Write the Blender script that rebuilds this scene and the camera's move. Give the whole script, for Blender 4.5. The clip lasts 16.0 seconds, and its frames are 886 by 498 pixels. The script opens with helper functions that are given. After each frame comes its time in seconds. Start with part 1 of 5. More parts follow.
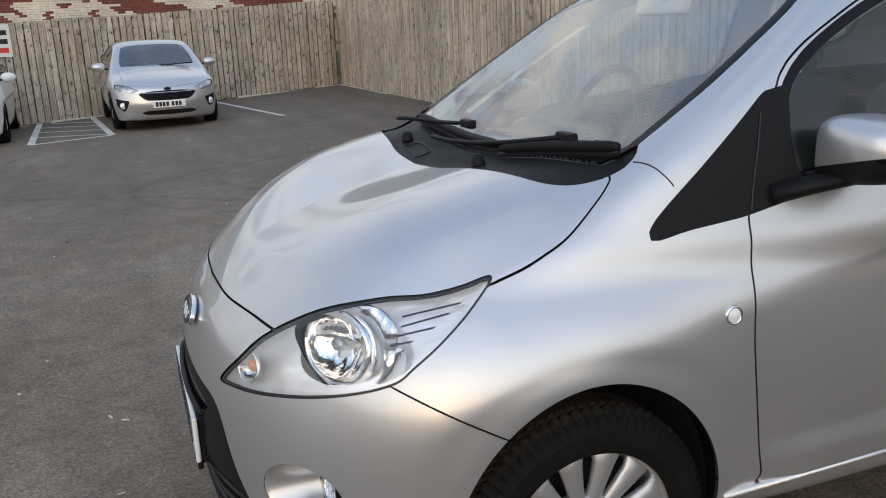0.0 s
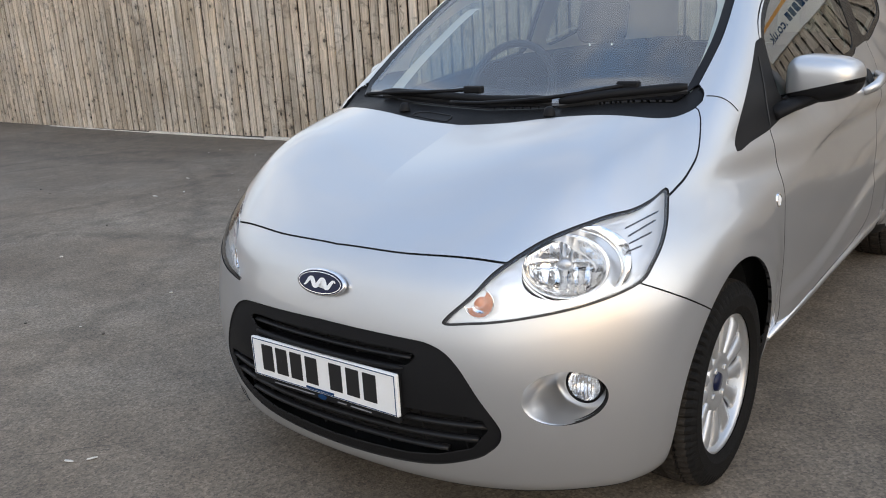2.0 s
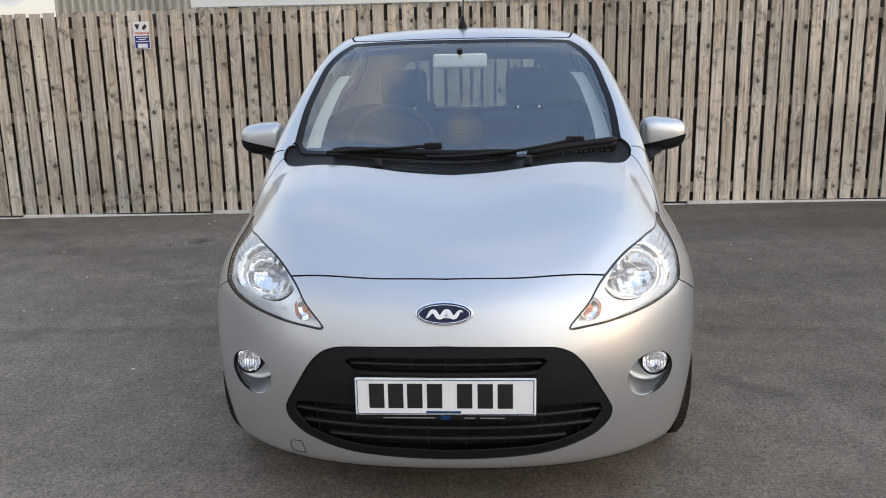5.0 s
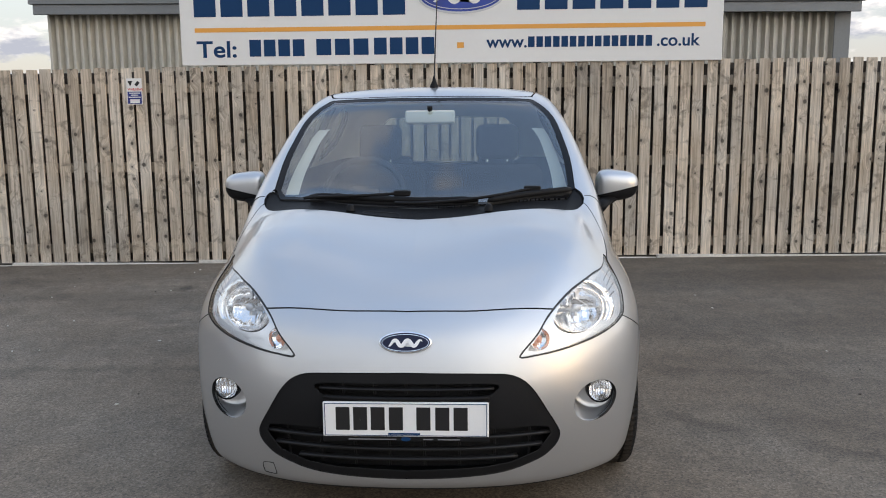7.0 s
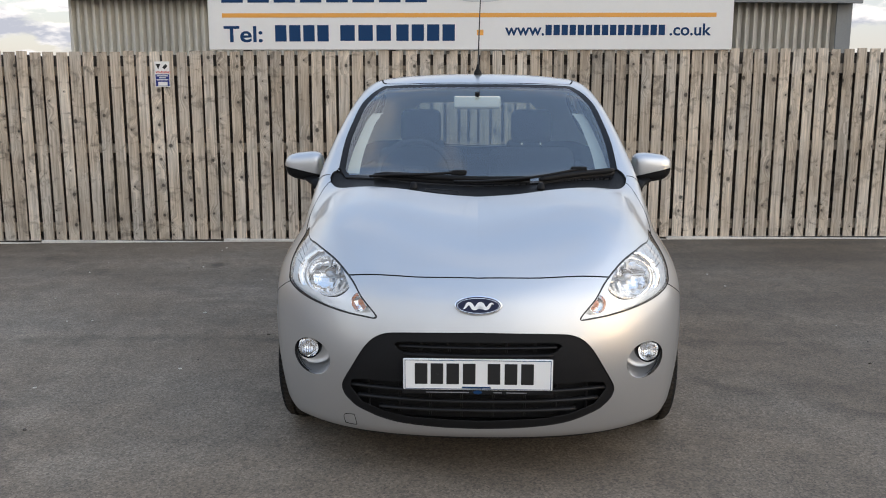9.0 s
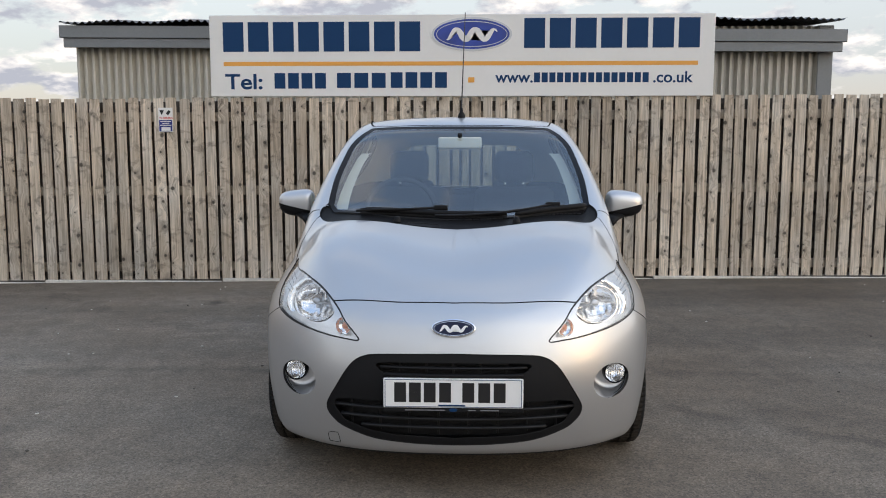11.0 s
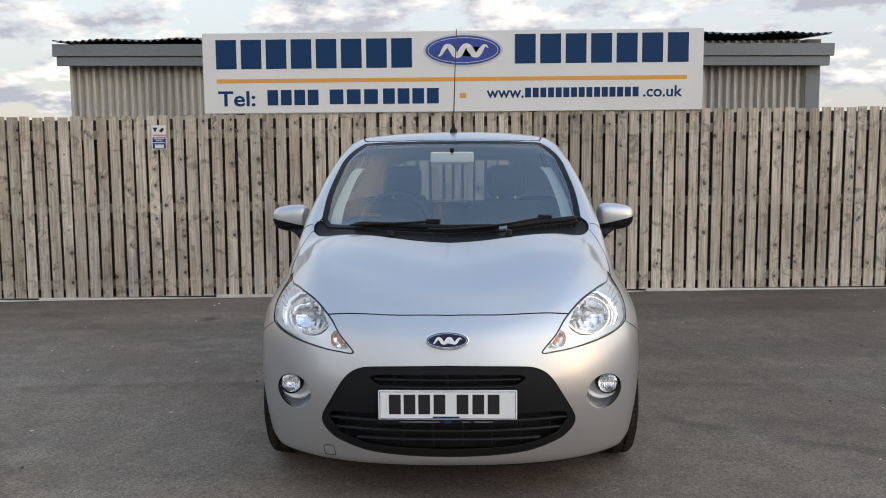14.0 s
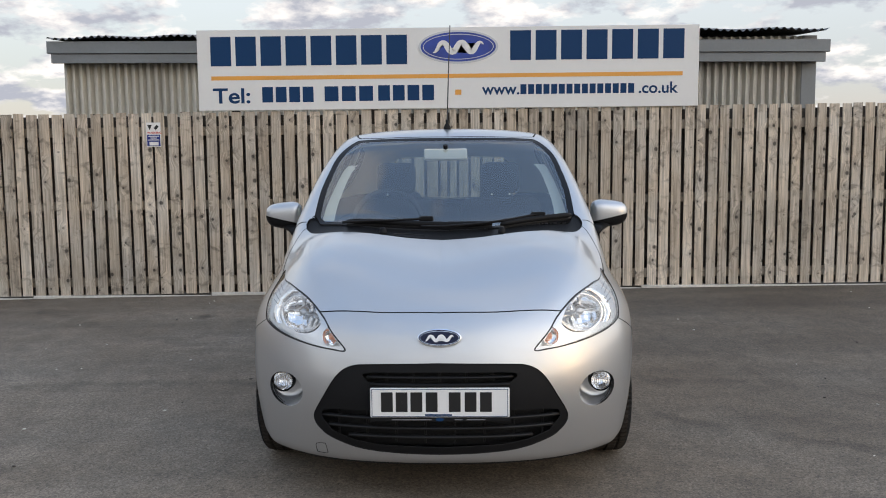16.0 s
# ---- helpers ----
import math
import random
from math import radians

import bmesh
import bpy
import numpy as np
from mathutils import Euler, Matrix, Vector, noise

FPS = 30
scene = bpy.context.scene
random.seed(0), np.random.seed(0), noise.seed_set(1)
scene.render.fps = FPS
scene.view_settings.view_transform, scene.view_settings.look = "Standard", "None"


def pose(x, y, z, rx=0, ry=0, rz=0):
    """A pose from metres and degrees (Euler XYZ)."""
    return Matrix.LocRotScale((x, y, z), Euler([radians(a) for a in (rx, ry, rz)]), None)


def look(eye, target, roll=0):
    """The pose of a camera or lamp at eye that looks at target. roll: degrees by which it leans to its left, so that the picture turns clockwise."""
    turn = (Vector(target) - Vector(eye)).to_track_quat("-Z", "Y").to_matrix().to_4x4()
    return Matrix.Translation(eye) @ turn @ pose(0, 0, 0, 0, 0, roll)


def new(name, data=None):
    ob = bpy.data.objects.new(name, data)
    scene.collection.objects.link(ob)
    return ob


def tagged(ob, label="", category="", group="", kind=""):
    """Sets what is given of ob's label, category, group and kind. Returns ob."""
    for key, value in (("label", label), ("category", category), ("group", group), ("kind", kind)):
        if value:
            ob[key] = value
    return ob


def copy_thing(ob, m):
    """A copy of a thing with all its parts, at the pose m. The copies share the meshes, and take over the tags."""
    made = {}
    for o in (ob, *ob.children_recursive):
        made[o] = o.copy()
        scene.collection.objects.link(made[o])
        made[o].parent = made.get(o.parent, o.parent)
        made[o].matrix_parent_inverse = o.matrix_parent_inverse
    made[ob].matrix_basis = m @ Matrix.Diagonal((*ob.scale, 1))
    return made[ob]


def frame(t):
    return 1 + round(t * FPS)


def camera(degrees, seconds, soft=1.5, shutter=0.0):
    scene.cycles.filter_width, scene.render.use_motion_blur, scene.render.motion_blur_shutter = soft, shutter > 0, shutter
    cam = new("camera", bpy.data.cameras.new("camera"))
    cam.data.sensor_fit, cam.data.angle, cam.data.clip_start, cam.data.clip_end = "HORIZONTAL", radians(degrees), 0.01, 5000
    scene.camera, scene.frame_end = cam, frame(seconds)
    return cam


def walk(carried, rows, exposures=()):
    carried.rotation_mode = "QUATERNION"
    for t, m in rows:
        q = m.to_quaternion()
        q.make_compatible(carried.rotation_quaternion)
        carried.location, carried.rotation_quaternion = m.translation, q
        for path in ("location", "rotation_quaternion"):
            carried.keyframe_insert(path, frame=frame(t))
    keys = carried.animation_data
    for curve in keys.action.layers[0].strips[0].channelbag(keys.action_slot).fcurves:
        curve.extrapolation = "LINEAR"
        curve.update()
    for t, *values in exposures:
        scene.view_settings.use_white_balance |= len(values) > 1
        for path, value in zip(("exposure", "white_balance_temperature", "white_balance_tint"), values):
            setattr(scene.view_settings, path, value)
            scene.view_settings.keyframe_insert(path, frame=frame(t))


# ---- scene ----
cam = camera(55.3, 16.0, 1.0)
PATH = [
    (0, (2.132, -0.056, 1.326), (0.32, 0.615, 0.811), -2.5),
    (0.5, (2.035, -0.378, 1.327), (0.353, 0.598, 0.86), -1.0),
    (1, (1.919, -0.636, 1.295), (0.471, 0.682, 0.886), -0.1),
    (1.5, (1.814, -1.044, 1.339), (0.597, 0.471, 0.866), -1.2),
    (2, (1.499, -1.369, 1.299), (0.313, 0.147, 0.756), -3.3),
    (2.5, (1.246, -1.707, 1.31), (0.169, -0.123, 0.733), -4.1),
    (3, (0.971, -1.852, 1.313), (0.045, -0.164, 0.771), -4.7),
    (3.5, (0.69, -1.983, 1.311), (-0.067, -0.2, 0.816), -5.7),
    (4, (0.453, -2.095, 1.335), (-0.076, -0.234, 0.825), -6.6),
    (4.5, (0.278, -2.102, 1.349), (-0.018, -0.188, 0.853), -2.9),
    (5, (0.144, -2.258, 1.366), (0.022, -0.311, 0.925), -1.1),
    (5.2, (0.064, -2.306, 1.341), (0.004, -0.346, 0.945), -0.6),
    (7.3, (0.248, -2.524, 1.351), (0.138, -0.551, 1.044), -0.4),
    (7.5, (0.232, -2.533, 1.352), (0.095, -0.565, 1.027), -0.0),
    (8, (0.12, -2.583, 1.346), (-0.033, -0.621, 0.994), 0.1),
    (8.5, (-0.019, -2.684, 1.344), (-0.119, -0.722, 0.969), -0.3),
    (9, (-0.03, -2.815, 1.351), (-0.094, -0.845, 1.009), 0.1),
    (9.5, (0.054, -2.966, 1.334), (-0.008, -0.983, 1.084), -0.2),
    (12, (0.07, -3.059, 1.313), (-0.003, -1.074, 1.083), 0.2),
    (12.5, (0.066, -3.07, 1.315), (-0.001, -1.084, 1.088), 0.2),
    (13, (0.062, -3.072, 1.312), (0.005, -1.085, 1.094), -0.0),
    (13.5, (0.064, -3.086, 1.31), (0.01, -1.097, 1.104), -0.1),
    (14, (0.071, -3.08, 1.309), (0.017, -1.09, 1.113), -0.4),
    (14.5, (0.077, -3.075, 1.31), (0.024, -1.085, 1.113), -0.4),
    (15, (0.082, -3.074, 1.31), (0.027, -1.086, 1.101), -0.4),
    (15.5, (0.085, -3.073, 1.309), (0.028, -1.085, 1.095), -0.4),
    (16, (0.093, -3.067, 1.308), (0.044, -1.078, 1.105), -0.5),
]
walk(cam, [(t, look(eye, target, roll)) for t, eye, target, roll in PATH],
     exposures=((0, .05), (.5, .32), (1, .36), (1.5, .31), (2.5, .50), (3.5, .48), (5, .40), (7.5, .22), (8, .18), (9, .32), (9.6, .17), (12.5, .19), (16, .16)))

# ---- light: a bright evening sky with broken cloud, low soft sun ----
SUN_UP, SUN_ROUND = 12.0, 118.0
world = bpy.data.worlds.new("sky")
scene.world = world
world.use_nodes = True


def nodes_of(tree):
    tree.nodes.clear()

    def add(kind, inputs=None, operation=None, data_type=None):
        n = tree.nodes.new(kind)
        if operation:
            n.operation = operation
        if data_type:
            n.data_type = data_type
        for k, v in (inputs or {}).items():
            sock = n.inputs[k]
            if isinstance(v, bpy.types.NodeSocket):
                tree.links.new(v, sock)
            else:
                sock.default_value = v
        return n
    return add


add = nodes_of(world.node_tree)
sky = add("ShaderNodeTexSky")
sky.sky_type, sky.sun_disc, sky.sun_elevation, sky.sun_rotation = "NISHITA", False, radians(SUN_UP), radians(SUN_ROUND)
sky.air_density, sky.dust_density = 1.4, 2.5
axes = add("ShaderNodeSeparateXYZ", {0: add("ShaderNodeTexCoord").outputs["Generated"]})
rise = add("ShaderNodeMath", {0: axes.outputs[2], 1: 0.0}, operation="MAXIMUM").outputs[0]
lift = add("ShaderNodeMath", {0: rise, 1: .30}, operation="ADD").outputs[0]
over = [add("ShaderNodeMath", {0: axes.outputs[k], 1: lift}, operation="DIVIDE").outputs[0] for k in (0, 1)]
plane = add("ShaderNodeCombineXYZ", {0: over[0], 1: over[1], 2: 3.7}).outputs[0]
clear = add("ShaderNodeValToRGB", {"Fac": rise})
clear.color_ramp.elements[0].color, clear.color_ramp.elements[1].color = (5.4, 4.8, 4.2, 1), (3.1, 4.5, 7.0, 1)
clear.color_ramp.elements[1].position = .75
for at_rise, tone in ((.10, (4.9, 5.2, 5.6, 1)), (.30, (6.9, 7.4, 8.1, 1))):
    mid = clear.color_ramp.elements.new(at_rise)
    mid.color = tone
pale = add("ShaderNodeMix", {"Factor": .70}, data_type="RGBA")
world.node_tree.links.new(sky.outputs[0], pale.inputs[6])
world.node_tree.links.new(clear.outputs["Color"], pale.inputs[7])
cloud = add("ShaderNodeTexNoise", {"Vector": plane, "Scale": 4.6, "Detail": 9.0, "Roughness": .58})
cover = add("ShaderNodeValToRGB", {"Fac": cloud.outputs["Fac"]})
cover.color_ramp.elements[0].position, cover.color_ramp.elements[1].position = .45, .545
shade = add("ShaderNodeTexNoise", {"Vector": plane, "Scale": 5.6, "Detail": 8.0, "Roughness": .58})
grey = add("ShaderNodeValToRGB", {"Fac": shade.outputs["Fac"]})
grey.color_ramp.elements[0].position, grey.color_ramp.elements[1].position = .44, .61
grey.color_ramp.elements[0].color, grey.color_ramp.elements[1].color = (3.1, 3.2, 3.65, 1), (7.4, 7.0, 6.6, 1)
open_sky = add("ShaderNodeMapRange", {"Value": rise, "From Min": .30, "From Max": .60, "To Min": 1.0, "To Max": .45}).outputs[0]
covered = add("ShaderNodeMath", {0: cover.outputs["Color"], 1: open_sky}, operation="MULTIPLY").outputs[0]
mixed = add("ShaderNodeMix", {"Factor": covered}, data_type="RGBA")
world.node_tree.links.new(pale.outputs[2], mixed.inputs[6])
world.node_tree.links.new(grey.outputs["Color"], mixed.inputs[7])
# the sky is brighter round the veiled sun
SUN_WAY = (math.sin(radians(SUN_ROUND)) * math.cos(radians(SUN_UP)), math.cos(radians(SUN_ROUND)) * math.cos(radians(SUN_UP)), math.sin(radians(SUN_UP)))
towards = add("ShaderNodeVectorMath", {0: add("ShaderNodeTexCoord").outputs["Generated"], 1: SUN_WAY}, operation="DOT_PRODUCT").outputs["Value"]
halo = add("ShaderNodeMapRange", {"Value": towards, "From Min": .1, "From Max": 1.0, "To Min": .148, "To Max": .205}).outputs[0]
back = add("ShaderNodeBackground", {"Color": mixed.outputs[2], "Strength": halo})
out = add("ShaderNodeOutputWorld", {"Surface": back.outputs[0]})

sun = new("sun", bpy.data.lights.new("sun", "SUN"))
sun.data.energy, sun.data.angle, sun.data.color = .85, radians(100), (1, .91, .79)
sun.matrix_world = look((0, 0, 0), (-math.sin(radians(SUN_ROUND)) * math.cos(radians(SUN_UP)), -math.cos(radians(SUN_ROUND)) * math.cos(radians(SUN_UP)), -math.sin(radians(SUN_UP))))


# ---- materials ----
def material(name, colour, rough=.5, metal=0.0, grain=0.0, grain_scale=40.0, blotch=0.0, blotch_scale=2.0, bump=0.0, bump_scale=None, stretch=(1, 1, 1), coat=0.0, vary=0.0, **more):
    """A surface with fine grain, broad blotches and relief, in metres."""
    m = bpy.data.materials.new(name)
    m.use_nodes = True
    add = nodes_of(m.node_tree)
    c = add("ShaderNodeTexCoord")
    at = add("ShaderNodeMapping", {"Vector": c.outputs["Object"], "Scale": stretch})
    fine = add("ShaderNodeTexNoise", {"Vector": at.outputs[0], "Scale": grain_scale, "Detail": 6.0, "Roughness": .6})
    broad = add("ShaderNodeTexNoise", {"Vector": at.outputs[0], "Scale": blotch_scale, "Detail": 4.0})
    f1 = add("ShaderNodeMapRange", {"Value": fine.outputs["Fac"], "From Min": .3, "From Max": .7, "To Min": 1 - grain, "To Max": 1 + grain})
    f2 = add("ShaderNodeMapRange", {"Value": broad.outputs["Fac"], "From Min": .3, "From Max": .7, "To Min": 1 - blotch, "To Max": 1 + blotch})
    f = add("ShaderNodeMath", {0: f1.outputs[0], 1: f2.outputs[0]}, operation="MULTIPLY")
    if vary:
        info = add("ShaderNodeObjectInfo")
        f3 = add("ShaderNodeMapRange", {"Value": info.outputs["Random"], "To Min": 1 - vary, "To Max": 1 + vary})
        f = add("ShaderNodeMath", {0: f.outputs[0], 1: f3.outputs[0]}, operation="MULTIPLY")
    col = add("ShaderNodeVectorMath", {0: colour[:3], "Scale": f.outputs[0]}, operation="SCALE")
    r = add("ShaderNodeMapRange", {"Value": broad.outputs["Fac"], "From Min": .3, "From Max": .7, "To Min": rough * .9, "To Max": min(1, rough * 1.1)})
    b = add("ShaderNodeBsdfPrincipled", {"Base Color": col.outputs[0], "Roughness": r.outputs[0], "Metallic": metal, "Coat Weight": coat, "Coat Roughness": .04})
    for k, v in more.items():
        b.inputs[k.replace("_", " ")].default_value = v
    if bump:
        rel = add("ShaderNodeTexNoise", {"Vector": at.outputs[0], "Scale": bump_scale or grain_scale, "Detail": 4.0})
        bm = add("ShaderNodeBump", {"Height": rel.outputs["Fac"], "Strength": 1.0, "Distance": bump})
        m.node_tree.links.new(bm.outputs[0], b.inputs["Normal"])
    add("ShaderNodeOutputMaterial", {"Surface": b.outputs[0]})
    return m


def glass(name, colour, rough=0.0, alpha=.0, ior=1.45):
    """A thin pane: clear straight through, with a reflection by angle."""
    m = bpy.data.materials.new(name)
    m.use_nodes = True
    add = nodes_of(m.node_tree)
    facing = add("ShaderNodeLayerWeight", {"Blend": .5}).outputs["Facing"]
    steep = add("ShaderNodeMath", {0: facing, 1: 2.6}, operation="POWER").outputs[0]
    least = ((ior - 1) / (ior + 1)) ** 2
    fres = add("ShaderNodeMapRange", {"Value": steep, "To Min": least, "To Max": 1.0})
    clear = add("ShaderNodeBsdfTransparent", {"Color": (*colour, 1)})
    gloss = add("ShaderNodeBsdfGlossy", {"Roughness": rough})
    mix = add("ShaderNodeMixShader", {0: fres.outputs[0], 1: clear.outputs[0], 2: gloss.outputs[0]})
    add("ShaderNodeOutputMaterial", {"Surface": mix.outputs[0]})
    return m


SILVER = material("silver_metallic_paint", (.568, .577, .588), .34, .78, .04, 900, .015, 3, coat=1.0, Coat_IOR=1.6)
BLACK_GLOSS = material("black_gloss_trim", (.006, .006, .007), .22, 0, .1, 60, Specular_IOR_Level=.16)
BLACK_PLASTIC = material("black_grained_plastic", (.010, .010, .0108), .48, 0, .15, 300, .08, 8, bump=.0004, bump_scale=700, Specular_IOR_Level=.14)
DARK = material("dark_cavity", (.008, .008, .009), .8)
RUBBER = material("tyre_rubber", (.0085, .008, .0076), .70, 0, .2, 90, .15, 9, bump=.0006, bump_scale=300, Specular_IOR_Level=.10)
TREAD = material("dusty_tyre_tread", (.030, .026, .022), .85, 0, .3, 90, .25, 9, bump=.0006, bump_scale=300, Specular_IOR_Level=.08)
ALLOY = material("silver_alloy", (.54, .55, .56), .38, .75, .02, 200, .03, 10, coat=.5)
CHROME = material("chrome", (.85, .86, .88), .06, 1.0)
REFLECTOR = material("lamp_reflector", (.90, .905, .91), .20, .45, bump=.001, bump_scale=30)
FACETS = material("faceted_lamp_mirror", (.93, .93, .93), .05, 1.0, bump=.006, bump_scale=26, stretch=(1, 1, .35))
LENS = glass("clear_lens", (.97, .98, .99), ior=1.6)
SCREEN = glass("windscreen_glass", (.88, .95, .93), ior=2.2)
SIDE_GLASS = glass("side_glass", (.46, .54, .50), ior=1.6)
DASH = material("grey_dashboard", (.050, .050, .049), .7, 0, .02, 100)
GREY_PLASTIC = material("dark_grey_plastic", (.013, .013, .014), .38, 0, .1, 200, Specular_IOR_Level=.25)
TINTED = glass("tinted_glass", (.46, .52, .49), ior=1.55)
AMBER = material("amber_lens", (.72, .30, .17), .2, coat=.6)
RED_LENS = material("red_lens", (.22, .012, .010), .2, coat=.8)
WHITE_PLATE = material("white_plate", (.80, .80, .79), .35, 0, .02, 200, .03, 6)
WHITE_PAINT = material("white_vehicle_paint", (.74, .75, .76), .3, 0, .01, 100, .02, 2, coat=.8)
INK = material("black_ink", (.012, .012, .013), .4)
NAVY = material("navy_vinyl", (.006, .040, .118), .5, 0, .02, 50, Specular_IOR_Level=.2)
BLUE_BADGE = material("blue_enamel", (.006, .009, .035), .3, 0, Specular_IOR_Level=.3)
ORANGE = material("orange_vinyl", (.78, .36, .06), .45)
SIGN_WHITE = material("sign_board_white", (.76, .745, .71), .5, 0, .01, 30, .03, 1.5)
RED_VINYL = material("red_vinyl", (.62, .05, .035), .45)
FABRIC = material("dark_seat_fabric", (.012, .012, .013), .95, 0, .03, 25, .08, 4)
CREAM = material("pale_headlining", (.62, .61, .56), .9, 0, .05, 200)
# ---- the hatchback's outer skin, as a smooth implicit form ----
def spline(xs, ys):
    """A natural cubic spline, straight beyond its ends."""
    xs, ys = np.array(xs, float), np.array(ys, float)
    n, h = len(xs), np.diff(xs)
    a, b = np.eye(n), np.zeros(n)
    for i in range(1, n - 1):
        a[i, i - 1:i + 2] = h[i - 1], 2 * (h[i - 1] + h[i]), h[i]
        b[i] = 6 * ((ys[i + 1] - ys[i]) / h[i] - (ys[i] - ys[i - 1]) / h[i - 1])
    m = np.linalg.solve(a, b)

    def at(x):
        x = np.asarray(x, float)
        c = np.clip(x, xs[0], xs[-1])
        i = np.clip(np.searchsorted(xs, c) - 1, 0, n - 2)
        p, q, w = xs[i + 1] - c, c - xs[i], h[i]
        v = (m[i] * p**3 + m[i + 1] * q**3) / (6 * w) + (ys[i] / w - m[i] * w / 6) * p + (ys[i + 1] / w - m[i + 1] * w / 6) * q
        s0 = (ys[1] - ys[0]) / h[0] - h[0] * (2 * m[0] + m[1]) / 6
        s1 = (ys[-1] - ys[-2]) / h[-1] + h[-1] * (m[-2] + 2 * m[-1]) / 6
        return v + np.where(x < xs[0], s0 * (x - xs[0]), 0) + np.where(x > xs[-1], s1 * (x - xs[-1]), 0)
    return at


def smax(a, b, k):
    h = np.maximum(k - np.abs(a - b), 0) / k
    return np.maximum(a, b) + h * h * k / 4


def smin(a, b, k):
    return -smax(-a, -b, k)


def step(a, b, x):
    t = np.clip((x - a) / (b - a), 0, 1)
    return t * t * (3 - 2 * t)


FRONT = spline((.10, .20, .30, .42, .55, .66, .74, .82), (.085, .045, .020, .008, .022, .055, .095, .150))
HOOD = spline((-.1, .05, .15, .30, .50, .70, .90, 1.10), (.66, .735, .785, .859, .924, .976, 1.014, 1.049))
SIDE_PLAN = spline((-.1, .30, .55, .80, 1.20, 2.00, 2.75, 3.19, 3.50, 3.74), (0.7581, 0.8031, 0.8072, 0.81556, .826, .820, .826, .830, .80, .745))
SIDE_SECTION = spline((.15, .30, .45, .62, .78, .92, 1.02), (-.065, -.030, -.010, 0, -.008, -.040, -.075))
GLASS_PLAN = spline((.60, .90, 1.20, 1.70, 2.50, 3.10, 3.50), (.660, .715, .750, .775, .778, .745, .70))
ROOF = spline((1.30, 1.60, 2.00, 2.50, 3.00, 3.40), (1.43, 1.482, 1.507, 1.496, 1.45, 1.37))
REAR = spline((.20, .45, .70, .95, 1.15, 1.32, 1.45), (3.69, 3.73, 3.73, 3.67, 3.56, 3.44, 3.30))
FRONT_WHEEL, REAR_WHEEL = (.738, .285), (3.19, .288)


def body_form(p):
    """Below zero inside the car's skin."""
    x, y, z = np.abs(p[..., 0]), p[..., 1], p[..., 2]
    x2 = x * x
    flare = 0
    for wy, wz in (FRONT_WHEEL, REAR_WHEEL):
        r = np.hypot(y - wy, z - wz)
        fade = step(1.16, 1.02, y) if wy < 1 else 1
        flare = flare + (.005 * step(.405, .350, r) + .009 * step(.53, .42, r)) * fade
    crease = .792 + .142 * (y - 1.26)
    flare = flare - .008 * step(1.2, 1.7, y) * step(2.6, 2.2, y) * step(.0, .025, crease - z) * step(.30, .05, crease - z)
    # the lower door is scooped out above the sill, along a line that climbs to the rear arch
    scoop = .40 + .17 * step(1.25, 2.55, y) ** 1.5
    flare = flare + .012 * step(1.08, 1.3, y) * step(2.75, 2.55, y) * step(.03, -.035, z - scoop)
    side = (x - SIDE_PLAN(y) - SIDE_SECTION(z) - flare + (0.0305) * step(.72, .95, z) * step(1.30, .90, y)) * .97
    front = (FRONT(z) + .2219 * x2 + .6084 * x2 * x2 - y) * (1 / np.sqrt(1 + (.6 * x + 2.3 * x2 * x) ** 2 + .1))
    # soft shoulders run along the bonnet's outer edges
    over = x - .44 - .16 * step(.15, .55, y)
    crest = x - .52 - .0931 * step(.25, .85, y)
    ridge = (.074 * np.exp(-(crest / np.where(crest < 0, .36, .12)) ** 2) - .005) * step(.12, .55, y)
    dip = .014 * step(.70, .95, y) * step(.70, .44, x)
    top = (z - HOOD(y) - ridge + dip + .0997 * x2 + .3072 * x2 * x2 + .055 * (over + np.sqrt(over * over + .0004))) * .93
    rear = (y - REAR(z) + .10 * x2 + .35 * x2 * x2) * .9
    low = smax(smax(top, side, .085), smax(front, .147 + .083 * step(1.0, 1.14, y) * step(2.93, 2.8, y) - z, .05), .075)
    screen = (z - 1.0 - .635 * (y - .83 - .0648 * x2)) * .84
    cab = smax(screen, (z - ROOF(y) + .07 * x2 + .18 * x2 * x2) * .98, .07)
    cab = smax(cab, (x - GLASS_PLAN(y) + .33 * (z - .98) + .20 * np.maximum(z - .98, 0) ** 2) * .93, 0.0752)
    cab = smax(cab, .85 - z, .05)
    form = smin(low, cab, .05)
    form = smax(form, rear, .14)
    return form


# ---- mesh tools ----
def part(name, data, mat, parent=None, label="", smooth=False):
    """Links a bmesh, or (vertices, faces), as one mesh object under a thing or a part."""
    me = bpy.data.meshes.new(name)
    if isinstance(data, bmesh.types.BMesh):
        bmesh.ops.recalc_face_normals(data, faces=data.faces)
        data.to_mesh(me)
        data.free()
    else:
        me.from_pydata([tuple(v) for v in data[0]], [], [tuple(f) for f in data[1]])
    me.materials.append(mat)
    if smooth:
        me.polygons.foreach_set("use_smooth", [True] * len(me.polygons))
    ob = new(name, me)
    ob.parent = parent
    if label:
        tagged(ob, label)
    return ob


def thing(name, m, label, category, group="", kind=""):
    ob = new(name)
    ob.matrix_world = m
    ob.empty_display_size = .1
    return tagged(ob, label, category, group, kind)


